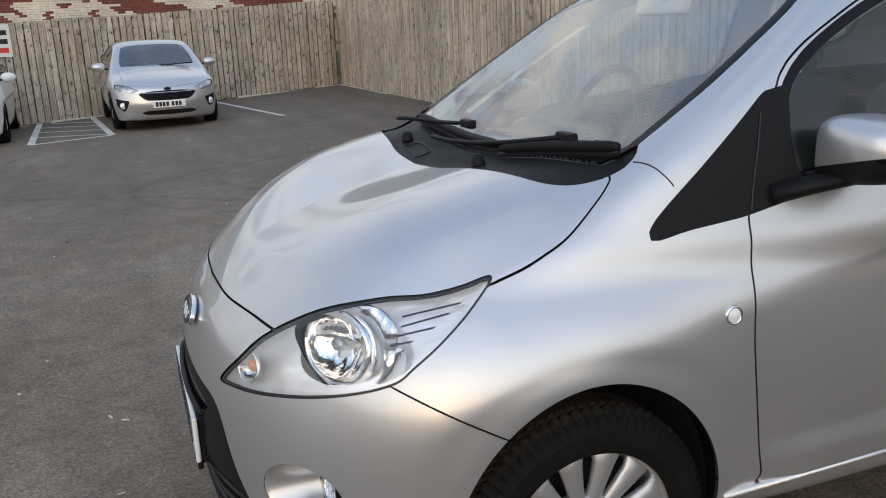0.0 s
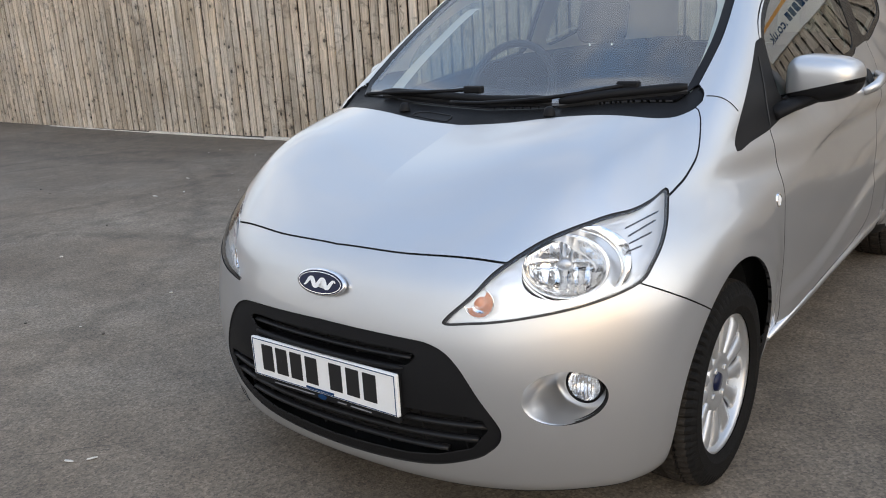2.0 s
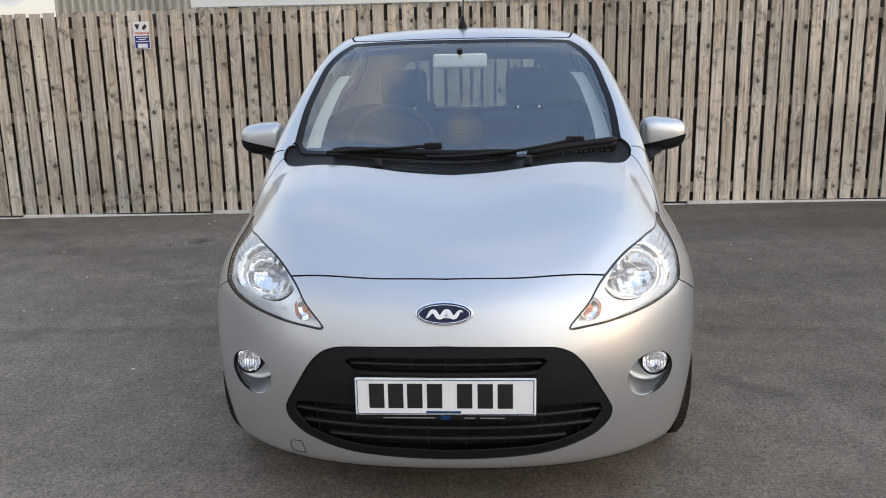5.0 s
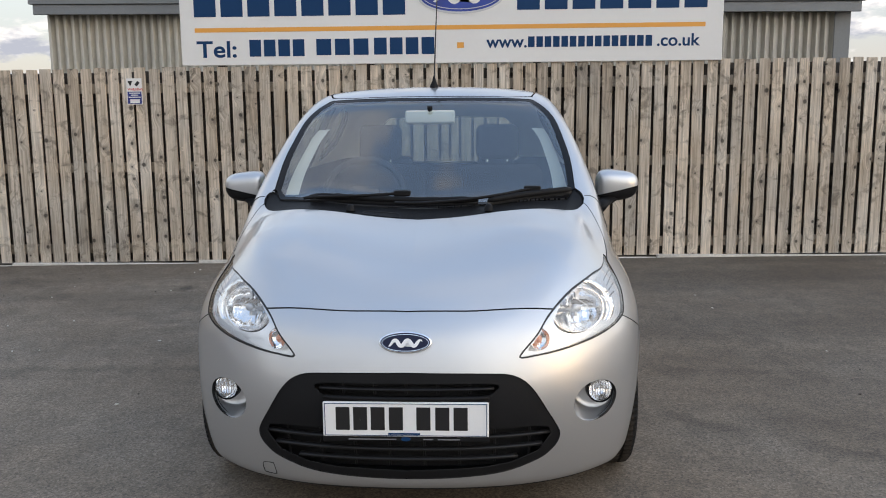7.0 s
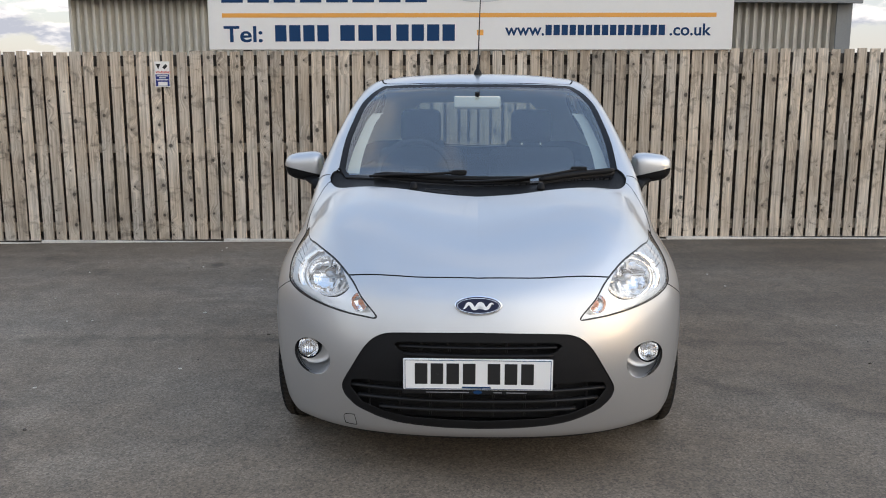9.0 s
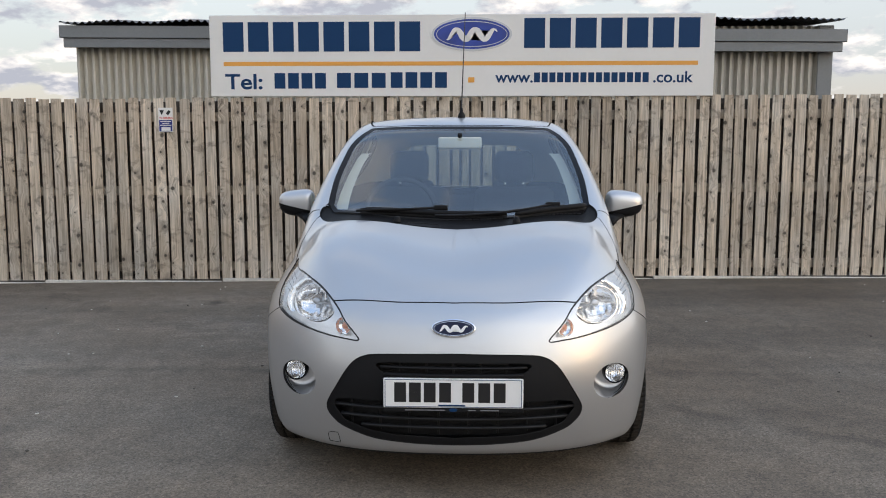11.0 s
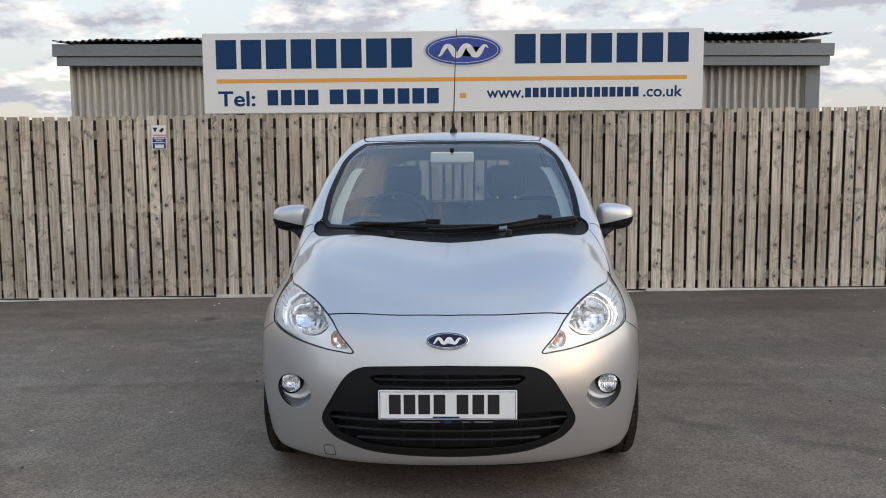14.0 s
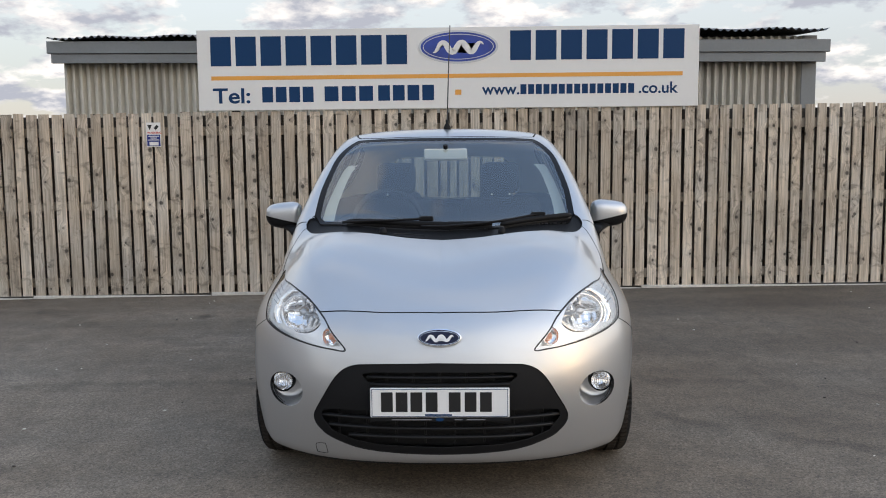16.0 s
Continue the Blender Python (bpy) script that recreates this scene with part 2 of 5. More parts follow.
def box(x0, y0, z0, x1, y1, z1, bevel=0.0, seg=2, bm=None):
    b = bmesh.new()
    bmesh.ops.create_cube(b, size=1)
    bmesh.ops.scale(b, vec=(x1 - x0, y1 - y0, z1 - z0), verts=b.verts)
    bmesh.ops.translate(b, vec=((x0 + x1) / 2, (y0 + y1) / 2, (z0 + z1) / 2), verts=b.verts)
    if bevel:
        bmesh.ops.bevel(b, geom=b.edges[:], offset=bevel, segments=seg, profile=.5, affect="EDGES")
    return joined(bm, b) if bm else b


def joined(*bms):
    """All into the first."""
    first = bms[0]
    for b in bms[1:]:
        me = bpy.data.meshes.new("tmp")
        b.to_mesh(me)
        b.free()
        first.from_mesh(me)
        bpy.data.meshes.remove(me)
    return first


def moved(b, m):
    bmesh.ops.transform(b, matrix=m, verts=b.verts)
    return b


def lathe(profile, steps=48, axis="x", closed=False):
    """Turns (along, radius) pairs round the axis."""
    v, f = [], []
    n = len(profile)
    for i in range(steps):
        a = 2 * math.pi * i / steps
        for s, r in profile:
            c, d = r * math.cos(a), r * math.sin(a)
            v.append({"x": (s, c, d), "y": (c, s, d), "z": (c, d, s)}[axis])
    for i in range(steps):
        k = (i + 1) % steps
        for j in range(n if closed else n - 1):
            l = (j + 1) % n
            f.append((i * n + j, i * n + l, k * n + l, k * n + j))
    b = bmesh.new()
    vs = [b.verts.new(p) for p in v]
    for q in f:
        b.faces.new([vs[i] for i in q])
    bmesh.ops.remove_doubles(b, verts=b.verts, dist=1e-6)
    return b


def sweep(points, radius, sides=8, flat=1.0, up=(0, 0, 1), cap=True):
    """A bar along points; flat squeezes it across the up direction. radius may be a list."""
    pts = [Vector(p) for p in points]
    b = bmesh.new()
    rings = []
    for i, p in enumerate(pts):
        d = (pts[min(i + 1, len(pts) - 1)] - pts[max(i - 1, 0)]).normalized()
        s = d.cross(Vector(up)).normalized()
        u = s.cross(d)
        r = radius[i] if isinstance(radius, (list, tuple)) else radius
        rings.append([b.verts.new(p + s * r * math.cos(2 * math.pi * k / sides) + u * r * flat * math.sin(2 * math.pi * k / sides)) for k in range(sides)])
    for a, c in zip(rings, rings[1:]):
        for k in range(sides):
            b.faces.new((a[k], a[(k + 1) % sides], c[(k + 1) % sides], c[k]))
    if cap:
        b.faces.new(rings[0])
        b.faces.new(rings[-1])
    return b


def slab(outline, depth, axis="y", bevel=0.0):
    """A flat outline of (a, b) pairs drawn out by depth along the axis."""
    b = bmesh.new()
    put = {"y": lambda a, c, d: (a, d, c), "z": lambda a, c, d: (a, c, d), "x": lambda a, c, d: (d, a, c)}[axis]
    lo = [b.verts.new(put(a, c, 0)) for a, c in outline]
    hi = [b.verts.new(put(a, c, depth)) for a, c in outline]
    n = len(outline)
    b.faces.new(lo)
    b.faces.new(hi)
    for i in range(n):
        b.faces.new((lo[i], lo[(i + 1) % n], hi[(i + 1) % n], hi[i]))
    bmesh.ops.recalc_face_normals(b, faces=b.faces)
    if bevel:
        bmesh.ops.bevel(b, geom=[e for e in b.edges if len(e.link_faces) == 2 and e.calc_face_angle() > .6], offset=bevel, segments=2, affect="EDGES", profile=.5)
    return b


def oval(a, c, n=40, ca=0, cc=0):
    return [(ca + a * math.cos(2 * math.pi * i / n), cc + c * math.sin(2 * math.pi * i / n)) for i in range(n)]


def rounded(points, per=6, closed=True):
    """A smooth line through points (Catmull-Rom)."""
    p = np.array(points, float)
    n = len(p)
    res = []
    for i in range(n if closed else n - 1):
        a, b, c, d = (p[(i + k) % n] if closed else p[min(max(i + k, 0), n - 1)] for k in (-1, 0, 1, 2))
        for s in range(per):
            t = s / per
            res.append(.5 * (2 * b + (c - a) * t + (2 * a - 5 * b + 4 * c - d) * t * t + (3 * b - a - 3 * c + d) * t**3))
    if not closed:
        res.append(p[-1])
    return np.array(res)


def outline_field(a, b, poly):
    """Signed distance to a closed outline: below zero inside."""
    a, b = np.asarray(a), np.asarray(b)
    best, inside = np.full(a.shape, 1e9), np.zeros(a.shape, bool)
    for (x0, y0), (x1, y1) in zip(poly, np.roll(poly, -1, 0)):
        ex, ey = x1 - x0, y1 - y0
        t = np.clip(((a - x0) * ex + (b - y0) * ey) / (ex * ex + ey * ey + 1e-12), 0, 1)
        best = np.minimum(best, (a - x0 - t * ex) ** 2 + (b - y0 - t * ey) ** 2)
        if y0 != y1:
            inside ^= ((y0 > b) != (y1 > b)) & (a < ex * (b - y0) / ey + x0)
    return np.where(inside, -1, 1) * np.sqrt(best)


def clip(m, f):
    """The share of a triangle mesh (places, normals, faces) on which f, given per vertex, is below zero, cut along f = 0."""
    v, nrm, tri = m
    s = f < 0
    n = s[tri].sum(1)
    keep = tri[n == 3]

    def turned(t, want):
        k = np.argmax(s[t] == want, 1)
        return np.stack([t[np.arange(len(t)), (k + j) % 3] for j in range(3)], 1)
    one, two = turned(tri[n == 1], True), turned(tri[n == 2], False)
    e = np.concatenate([one[:, [0, 1]], one[:, [0, 2]], two[:, [0, 1]], two[:, [0, 2]]])
    if len(e):
        e = np.sort(e, 1)
        u, back = np.unique(e, axis=0, return_inverse=True)
        back = back.ravel()
        t = (f[u[:, 0]] / (f[u[:, 0]] - f[u[:, 1]]))[:, None]
        nv = v[u[:, 0]] * (1 - t) + v[u[:, 1]] * t
        nn = nrm[u[:, 0]] * (1 - t) + nrm[u[:, 1]] * t
        back = back + len(v)
        a, b = len(one), len(two)
        o1, o2, t1, t2 = back[:a], back[a:2 * a], back[2 * a:2 * a + b], back[2 * a + b:]
        tri = np.concatenate([keep, np.stack([one[:, 0], o1, o2], 1), np.stack([t1, two[:, 1], two[:, 2]], 1), np.stack([t1, two[:, 2], t2], 1)])
        v, nrm = np.concatenate([v, nv]), np.concatenate([nrm, nn])
    else:
        tri = keep
    used, tri = np.unique(tri, return_inverse=True)
    return v[used], nrm[used], tri.reshape(-1, 3)


def skin_part(name, m, mat, parent, label="", depth=.012, sink=0.0):
    """A panel cut from the skin, with edges turned inwards by depth."""
    v, nrm, tri = m
    nrm = nrm / np.linalg.norm(nrm, axis=1, keepdims=True)
    v = v - nrm * sink
    e = np.sort(np.concatenate([tri[:, [0, 1]], tri[:, [1, 2]], tri[:, [2, 0]]]), 1)
    u, count = np.unique(e, axis=0, return_counts=True)
    rim = u[count == 1]
    vs, ns, fs = v, nrm, tri
    if depth and len(rim):
        k, loc = np.unique(rim, return_inverse=True)
        loc = loc.reshape(-1, 2)
        base, b = len(v), len(k)
        vs = np.concatenate([v, v[k] - nrm[k] * depth])
        ns = np.concatenate([nrm, nrm[k]])
        fs = np.concatenate([tri, np.stack([rim[:, 0], rim[:, 1], base + loc[:, 1]], 1), np.stack([rim[:, 0], base + loc[:, 1], base + loc[:, 0]], 1)])
    me = bpy.data.meshes.new(name)
    me.vertices.add(len(vs))
    me.vertices.foreach_set("co", vs.ravel())
    me.loops.add(len(fs) * 3)
    me.loops.foreach_set("vertex_index", fs.ravel().astype(np.int32))
    me.polygons.add(len(fs))
    me.polygons.foreach_set("loop_start", np.arange(0, len(fs) * 3, 3, dtype=np.int32))
    me.polygons.foreach_set("use_smooth", np.ones(len(fs), bool))
    me.update()
    me.validate()
    me.normals_split_custom_set_from_vertices(ns.tolist())
    me.materials.append(mat)
    if len(fs) > len(tri):
        me.materials.append(DARK)
        me.polygons.foreach_set("material_index", (np.arange(len(fs)) >= len(tri)).astype(np.int32))
    ob = new(name, me)
    ob.parent = parent
    if label:
        tagged(ob, label)
    return ob


def skin_of(form, nose, tail, height, rings, spokes):
    """Triangles of a form's surface, met by rays fanned out from a line inside it: places, normals, faces."""
    cap, mid, end = rings
    starts = [(nose, a) for a in np.linspace(0, math.pi / 2, cap)] + [(y, math.pi / 2) for y in np.linspace(nose, tail, mid)[1:]]
    starts += [(tail, a) for a in np.linspace(math.pi / 2, math.pi * .985, end)[1:]]
    a = np.linspace(0, math.pi, spokes)
    o = np.array([(0, y, height) for y, _ in starts])[:, None, :]
    p = np.array([q for _, q in starts])[:, None]
    way = np.stack([np.sin(p) * np.sin(a), -np.cos(p) * np.ones_like(a), -np.sin(p) * np.cos(a)], -1)
    lo, hi = np.full(way.shape[:2], .05), np.full(way.shape[:2], 2.2)
    for _ in range(22):
        m = (lo + hi) / 2
        inside = form(o + way * m[..., None]) < 0
        lo, hi = np.where(inside, m, lo), np.where(inside, hi, m)
    g = o + way * ((lo + hi) / 2)[..., None]
    g[:, 0, 0] = g[:, -1, 0] = 0
    back = g[:, -2:0:-1].copy()
    back[..., 0] *= -1
    g = np.concatenate([g, back], 1)
    h, w = g.shape[:2]
    v = g.reshape(-1, 3)
    d = 4e-4
    nrm = np.stack([form(v + np.eye(3)[k] * d) - form(v - np.eye(3)[k] * d) for k in range(3)], -1)
    i, j = np.meshgrid(np.arange(h - 1), np.arange(w), indexing="ij")
    q = np.stack([i * w + j, i * w + (j + 1) % w, (i + 1) * w + (j + 1) % w, (i + 1) * w + j], -1).reshape(-1, 4)
    tri = np.concatenate([q[:, [0, 1, 2]], q[:, [0, 2, 3]]])
    tri[tri < w] = 0
    tri = tri[(tri[:, 0] != tri[:, 1]) & (tri[:, 1] != tri[:, 2]) & (tri[:, 0] != tri[:, 2])]
    return v, nrm, tri[:, ::-1]


# ---- the yard ----
FENCE_Y, CORNER_X = 5.33, -19.3
FENCE_BASE = spline((-19.3, -10, -5, 4, 8), (-.06, -.08, -.03, .08, .11))
FENCE_TOP = spline((-19.3, -13, -8, -4, 4, 8), (2.02, 1.90, 1.84, 1.82, 1.85, 1.86))


def ground_height(x, y):
    """Nearly level; it falls gently away across the far side of the yard."""
    near = FENCE_BASE(np.clip(x, -12, 10)) * step(1.5, 5.0, y)
    far = np.clip(-.205 + .026 * np.clip(y, -6, 6), -.45, .1)
    k = step(-3.5, -10, x)
    return near * (1 - k) + far * k


def ground_z(x, y):
    return float(ground_height(np.float64(x), np.float64(y)))


gv, gf = [], []
xs = np.concatenate([[-900, -200, -60], np.linspace(-30, 14, 89), [40, 200, 900]])
ys = np.concatenate([[-900, -200, -60], np.linspace(-20, 8, 57), [40, 200, 900]])
for j in ys:
    for i in xs:
        gv.append((i, j, ground_z(i, j)))
w = len(xs)
gf = [(j * w + i, j * w + i + 1, (j + 1) * w + i + 1, (j + 1) * w + i) for j in range(len(ys) - 1) for i in range(w - 1)]


def asphalt():
    """Worn asphalt: stone speckle, broad patches, long faint streaks, a few darker stains."""
    m = bpy.data.materials.new("asphalt")
    m.use_nodes = True
    add = nodes_of(m.node_tree)
    c = add("ShaderNodeTexCoord").outputs["Object"]
    speck = add("ShaderNodeTexVoronoi", {"Vector": c, "Scale": 140.0})
    fine = add("ShaderNodeTexNoise", {"Vector": c, "Scale": 48.0, "Detail": 8.0, "Roughness": .8})
    patch = add("ShaderNodeTexNoise", {"Vector": c, "Scale": .8, "Detail": 6.0, "Roughness": .6})
    lay = add("ShaderNodeMapping", {"Vector": c, "Scale": (.22, 1.5, 1), "Rotation": (0, 0, .12)})
    streak = add("ShaderNodeTexNoise", {"Vector": lay.outputs[0], "Scale": 1.3, "Detail": 5.0, "Roughness": .55, "Distortion": .4})
    stain = add("ShaderNodeTexNoise", {"Vector": c, "Scale": 1.9, "Detail": 3.0})
    blot = add("ShaderNodeTexNoise", {"Vector": c, "Scale": 5.5, "Detail": 6.0, "Roughness": .6, "Distortion": .5})

    def ranged(v, a, b, lo, hi):
        return add("ShaderNodeMapRange", {"Value": v, "From Min": a, "From Max": b, "To Min": lo, "To Max": hi}).outputs[0]

    def times(a, b):
        return add("ShaderNodeMath", {0: a, 1: b}, operation="MULTIPLY").outputs[0]
    k = times(ranged(speck.outputs["Color"], 0, 1, .56, 1.46), ranged(fine.outputs["Fac"], .3, .7, .62, 1.38))
    k = times(times(k, ranged(patch.outputs["Fac"], .3, .7, .76, 1.2)), ranged(streak.outputs["Fac"], .35, .65, .84, 1.12))
    k = times(k, ranged(blot.outputs["Fac"], .32, .68, .82, 1.15))
    k = times(k, ranged(stain.outputs["Fac"], .22, .34, .72, 1))
    # tyre marks in wide curves, an oil spot and a hairline crack
    axes = add("ShaderNodeSeparateXYZ", {0: c})
    flat = add("ShaderNodeCombineXYZ", {0: axes.outputs[0], 1: axes.outputs[1]}).outputs[0]

    def ring(x, y, radius, wide, dark):
        d = add("ShaderNodeVectorMath", {0: flat, 1: (x, y, 0)}, operation="DISTANCE").outputs["Value"]
        off = add("ShaderNodeMath", {0: add("ShaderNodeMath", {0: d, 1: radius}, operation="SUBTRACT").outputs[0]}, operation="ABSOLUTE").outputs[0]
        worn = add("ShaderNodeMath", {0: off, 1: ranged(blot.outputs["Fac"], .3, .7, -wide * .6, wide * .6)}, operation="ADD").outputs[0]
        return ranged(worn, 0, wide, dark, 1)
    for mark in ((-1.59, -3.79, 5.68, .09, .80), (-5.9, 1.9, 1.93, .07, .84), (-6.39, 2.57, 1.81, .09, .82), (2.0, 9.5, 7.6, .10, .86), (-9.0, -4.0, 8.3, .10, .84), (-2.15, 4.05, 0, .13, .50)):
        k = times(k, ring(*mark))
    along = add("ShaderNodeVectorMath", {0: add("ShaderNodeVectorMath", {0: flat, 1: (-1.03, -.22, 0)}, operation="SUBTRACT").outputs[0], 1: (.68, .73, 0)}, operation="DOT_PRODUCT").outputs["Value"]
    across = add("ShaderNodeVectorMath", {0: add("ShaderNodeVectorMath", {0: flat, 1: (-1.03, -.22, 0)}, operation="SUBTRACT").outputs[0], 1: (-.73, .68, 0)}, operation="DOT_PRODUCT").outputs["Value"]
    bent = add("ShaderNodeMath", {0: across, 1: ranged(blot.outputs["Fac"], 0, 1, -.02, .02)}, operation="ADD").outputs[0]
    thin = add("ShaderNodeMath", {0: bent}, operation="ABSOLUTE").outputs[0]
    ends = add("ShaderNodeMath", {0: add("ShaderNodeMath", {0: along}, operation="ABSOLUTE").outputs[0], 1: .27}, operation="GREATER_THAN").outputs[0]
    k = times(k, ranged(add("ShaderNodeMath", {0: thin, 1: ends}, operation="ADD").outputs[0], .001, .0035, .55, 1))
    # broad tones: darker to the east, by the fence and far west
    edge = add("ShaderNodeMath", {0: axes.outputs[0], 1: ranged(patch.outputs["Fac"], .3, .7, -.5, .5)}, operation="ADD").outputs[0]
    reach = add("ShaderNodeMath", {0: axes.outputs[1], 1: ranged(stain.outputs["Fac"], .3, .7, -.4, .4)}, operation="ADD").outputs[0]
    east_tone = times(ranged(edge, .5, 1.6, 0, 1), ranged(reach, .3, 1.3, 0, 1))
    k = times(k, ranged(east_tone, 0, 1, 1, .80))
    k = times(k, ranged(edge, -1.6, -.2, 1.1, 1))
    k = times(k, ranged(reach, 2.6, 4.4, 1, .84))
    k = times(k, ranged(edge, -6.5, -2.8, .76, 1))
    tint = add("ShaderNodeMix", {"Factor": ranged(patch.outputs["Fac"], .35, .65, 0, 1)}, data_type="RGBA")
    tint.inputs[6].default_value, tint.inputs[7].default_value = (.192, .150, .107, 1), (.174, .147, .115, 1)
    col = add("ShaderNodeVectorMath", {0: tint.outputs[2], "Scale": k}, operation="SCALE")
    height = add("ShaderNodeMath", {0: fine.outputs["Fac"], 1: speck.outputs["Distance"]}, operation="ADD")
    bump = add("ShaderNodeBump", {"Height": height.outputs[0], "Strength": .6, "Distance": .002})
    b = add("ShaderNodeBsdfPrincipled", {"Base Color": col.outputs[0], "Roughness": ranged(patch.outputs["Fac"], .3, .7, .78, .95), "Normal": bump.outputs[0]})
    add("ShaderNodeOutputMaterial", {"Surface": b.outputs[0]})
    return m


ASPHALT = asphalt()
ground = part("ground", (gv, gf), ASPHALT, smooth=True)
tagged(ground, "worn grey-brown asphalt of a car yard", "ground", kind="structure")
LINE_PAINT = material("worn_line_paint", (.62, .60, .56), .8, 0, .22, 60, .25, 3, bump=.001, bump_scale=200)
KERB = material("pale_concrete_edging", (.62, .585, .52), .9, 0, .15, 60, .2, 3, bump=.002, bump_scale=120)


def timber(name, colour, cool):
    """Weathered softwood: upright grain, knots, stains; each board differs."""
    m = bpy.data.materials.new(name)
    m.use_nodes = True
    add = nodes_of(m.node_tree)
    c = add("ShaderNodeTexCoord").outputs["Object"]
    rnd = add("ShaderNodeObjectInfo").outputs["Random"]
    shift = add("ShaderNodeMath", {0: rnd, 1: 173.0}, operation="MULTIPLY").outputs[0]
    off = add("ShaderNodeCombineXYZ", {0: shift, 1: shift, 2: shift}).outputs[0]
    at = add("ShaderNodeVectorMath", {0: c, 1: off}, operation="ADD").outputs[0]

    def ranged(v, a, b, lo, hi):
        return add("ShaderNodeMapRange", {"Value": v, "From Min": a, "From Max": b, "To Min": lo, "To Max": hi}).outputs[0]

    def times(a, b):
        return add("ShaderNodeMath", {0: a, 1: b}, operation="MULTIPLY").outputs[0]
    # knots, round which the grain bends
    axes = add("ShaderNodeSeparateXYZ", {0: at})
    kv = add("ShaderNodeCombineXYZ", {0: times(axes.outputs[0], 7.5), 1: times(axes.outputs[2], 12.5)}).outputs[0]
    knot = add("ShaderNodeTexVoronoi", {"Vector": kv, "Scale": 1.0, "Randomness": 1.0})
    knot.voronoi_dimensions = "2D"
    pick = add("ShaderNodeSeparateColor", {0: knot.outputs["Color"]}).outputs[0]
    grown = ranged(pick, .62, 1.0, .05, 2.1)
    d = add("ShaderNodeMath", {0: knot.outputs["Distance"], 1: grown}, operation="DIVIDE").outputs[0]
    bend = times(ranged(d, .0, .60, 1, 0), .060)
    bent = add("ShaderNodeVectorMath", {0: at, 1: add("ShaderNodeCombineXYZ", {0: bend, 1: 0.0, 2: 0.0}).outputs[0]}, operation="ADD").outputs[0]
    gv_ = add("ShaderNodeMapping", {"Vector": bent, "Scale": (62, 62, 4.0)}).outputs[0]
    grain = add("ShaderNodeTexNoise", {"Vector": gv_, "Scale": 1.0, "Detail": 5.0, "Roughness": .65}).outputs["Fac"]
    broad = add("ShaderNodeTexNoise", {"Vector": at, "Scale": 3.0, "Detail": 4.0}).outputs["Fac"]
    wet = add("ShaderNodeTexNoise", {"Vector": add("ShaderNodeMapping", {"Vector": at, "Scale": (6, 6, 1.2)}).outputs[0], "Scale": 1.0, "Detail": 3.0}).outputs["Fac"]
    k = times(ranged(grain, .34, .66, .60, 1.30), ranged(broad, .3, .7, .84, 1.14))
    k = times(k, ranged(wet, .22, .45, .72, 1))
    k = times(k, ranged(d, .050, .088, .26, 1))
    k = times(k, ranged(d, .07, .30, .74, 1))
    # weather marks that run across the grain where water has sat
    mark = add("ShaderNodeTexNoise", {"Vector": add("ShaderNodeMapping", {"Vector": at, "Scale": (7, 7, 15)}).outputs[0], "Scale": 1.0, "Detail": 5.0, "Roughness": .65, "Distortion": .8}).outputs["Fac"]
    k = times(k, ranged(mark, .34, .46, .55, 1))
    k = times(k, ranged(rnd, 0, 1, .80, 1.14))
    place = add("ShaderNodeNewGeometry").outputs["Position"]
    damp = add("ShaderNodeTexNoise", {"Vector": add("ShaderNodeVectorMath", {0: place, 1: (7.4, 2.0, 3.1)}, operation="ADD").outputs[0], "Scale": .55, "Detail": 5.0, "Roughness": .6}).outputs["Fac"]
    k = times(k, ranged(damp, .34, .56, .74, 1.08))
    tint = add("ShaderNodeMix", {"Factor": ranged(broad, .35, .65, 0, 1)}, data_type="RGBA")
    tint.inputs[6].default_value, tint.inputs[7].default_value = (*colour, 1), (*cool, 1)
    col = add("ShaderNodeVectorMath", {0: tint.outputs[2], "Scale": k}, operation="SCALE")
    bump = add("ShaderNodeBump", {"Height": grain, "Strength": .8, "Distance": .003})
    b = add("ShaderNodeBsdfPrincipled", {"Base Color": col.outputs[0], "Roughness": .85, "Normal": bump.outputs[0]})
    add("ShaderNodeOutputMaterial", {"Surface": b.outputs[0]})
    return m


TIMBER = timber("weathered_timber", (.57, .468, .352), (.505, .448, .372))
# near-black: the shade behind the boards is put into this colour
TIMBER_SHADED = timber("shade_darkened_timber", (.085, .066, .05), (.075, .065, .055))
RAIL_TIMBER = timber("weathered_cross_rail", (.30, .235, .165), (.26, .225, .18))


def pale_mesh(wide, rng):
    """A fence board one metre high with eased edges, a little cupped."""
    b = box(-wide / 2, -.009, 0, wide / 2, .009, 1)
    bmesh.ops.bevel(b, geom=[e for e in b.edges if abs(e.verts[0].co.z - e.verts[1].co.z) > .5], offset=.003, segments=1, affect="EDGES")
    for v in b.verts:
        v.co.y += .002 * rng.uniform(-1, 1) * (1 if v.co.z > .5 else -1)
        v.co.x += .0015 * rng.uniform(-1, 1)
    return b


rng = random.Random(5)


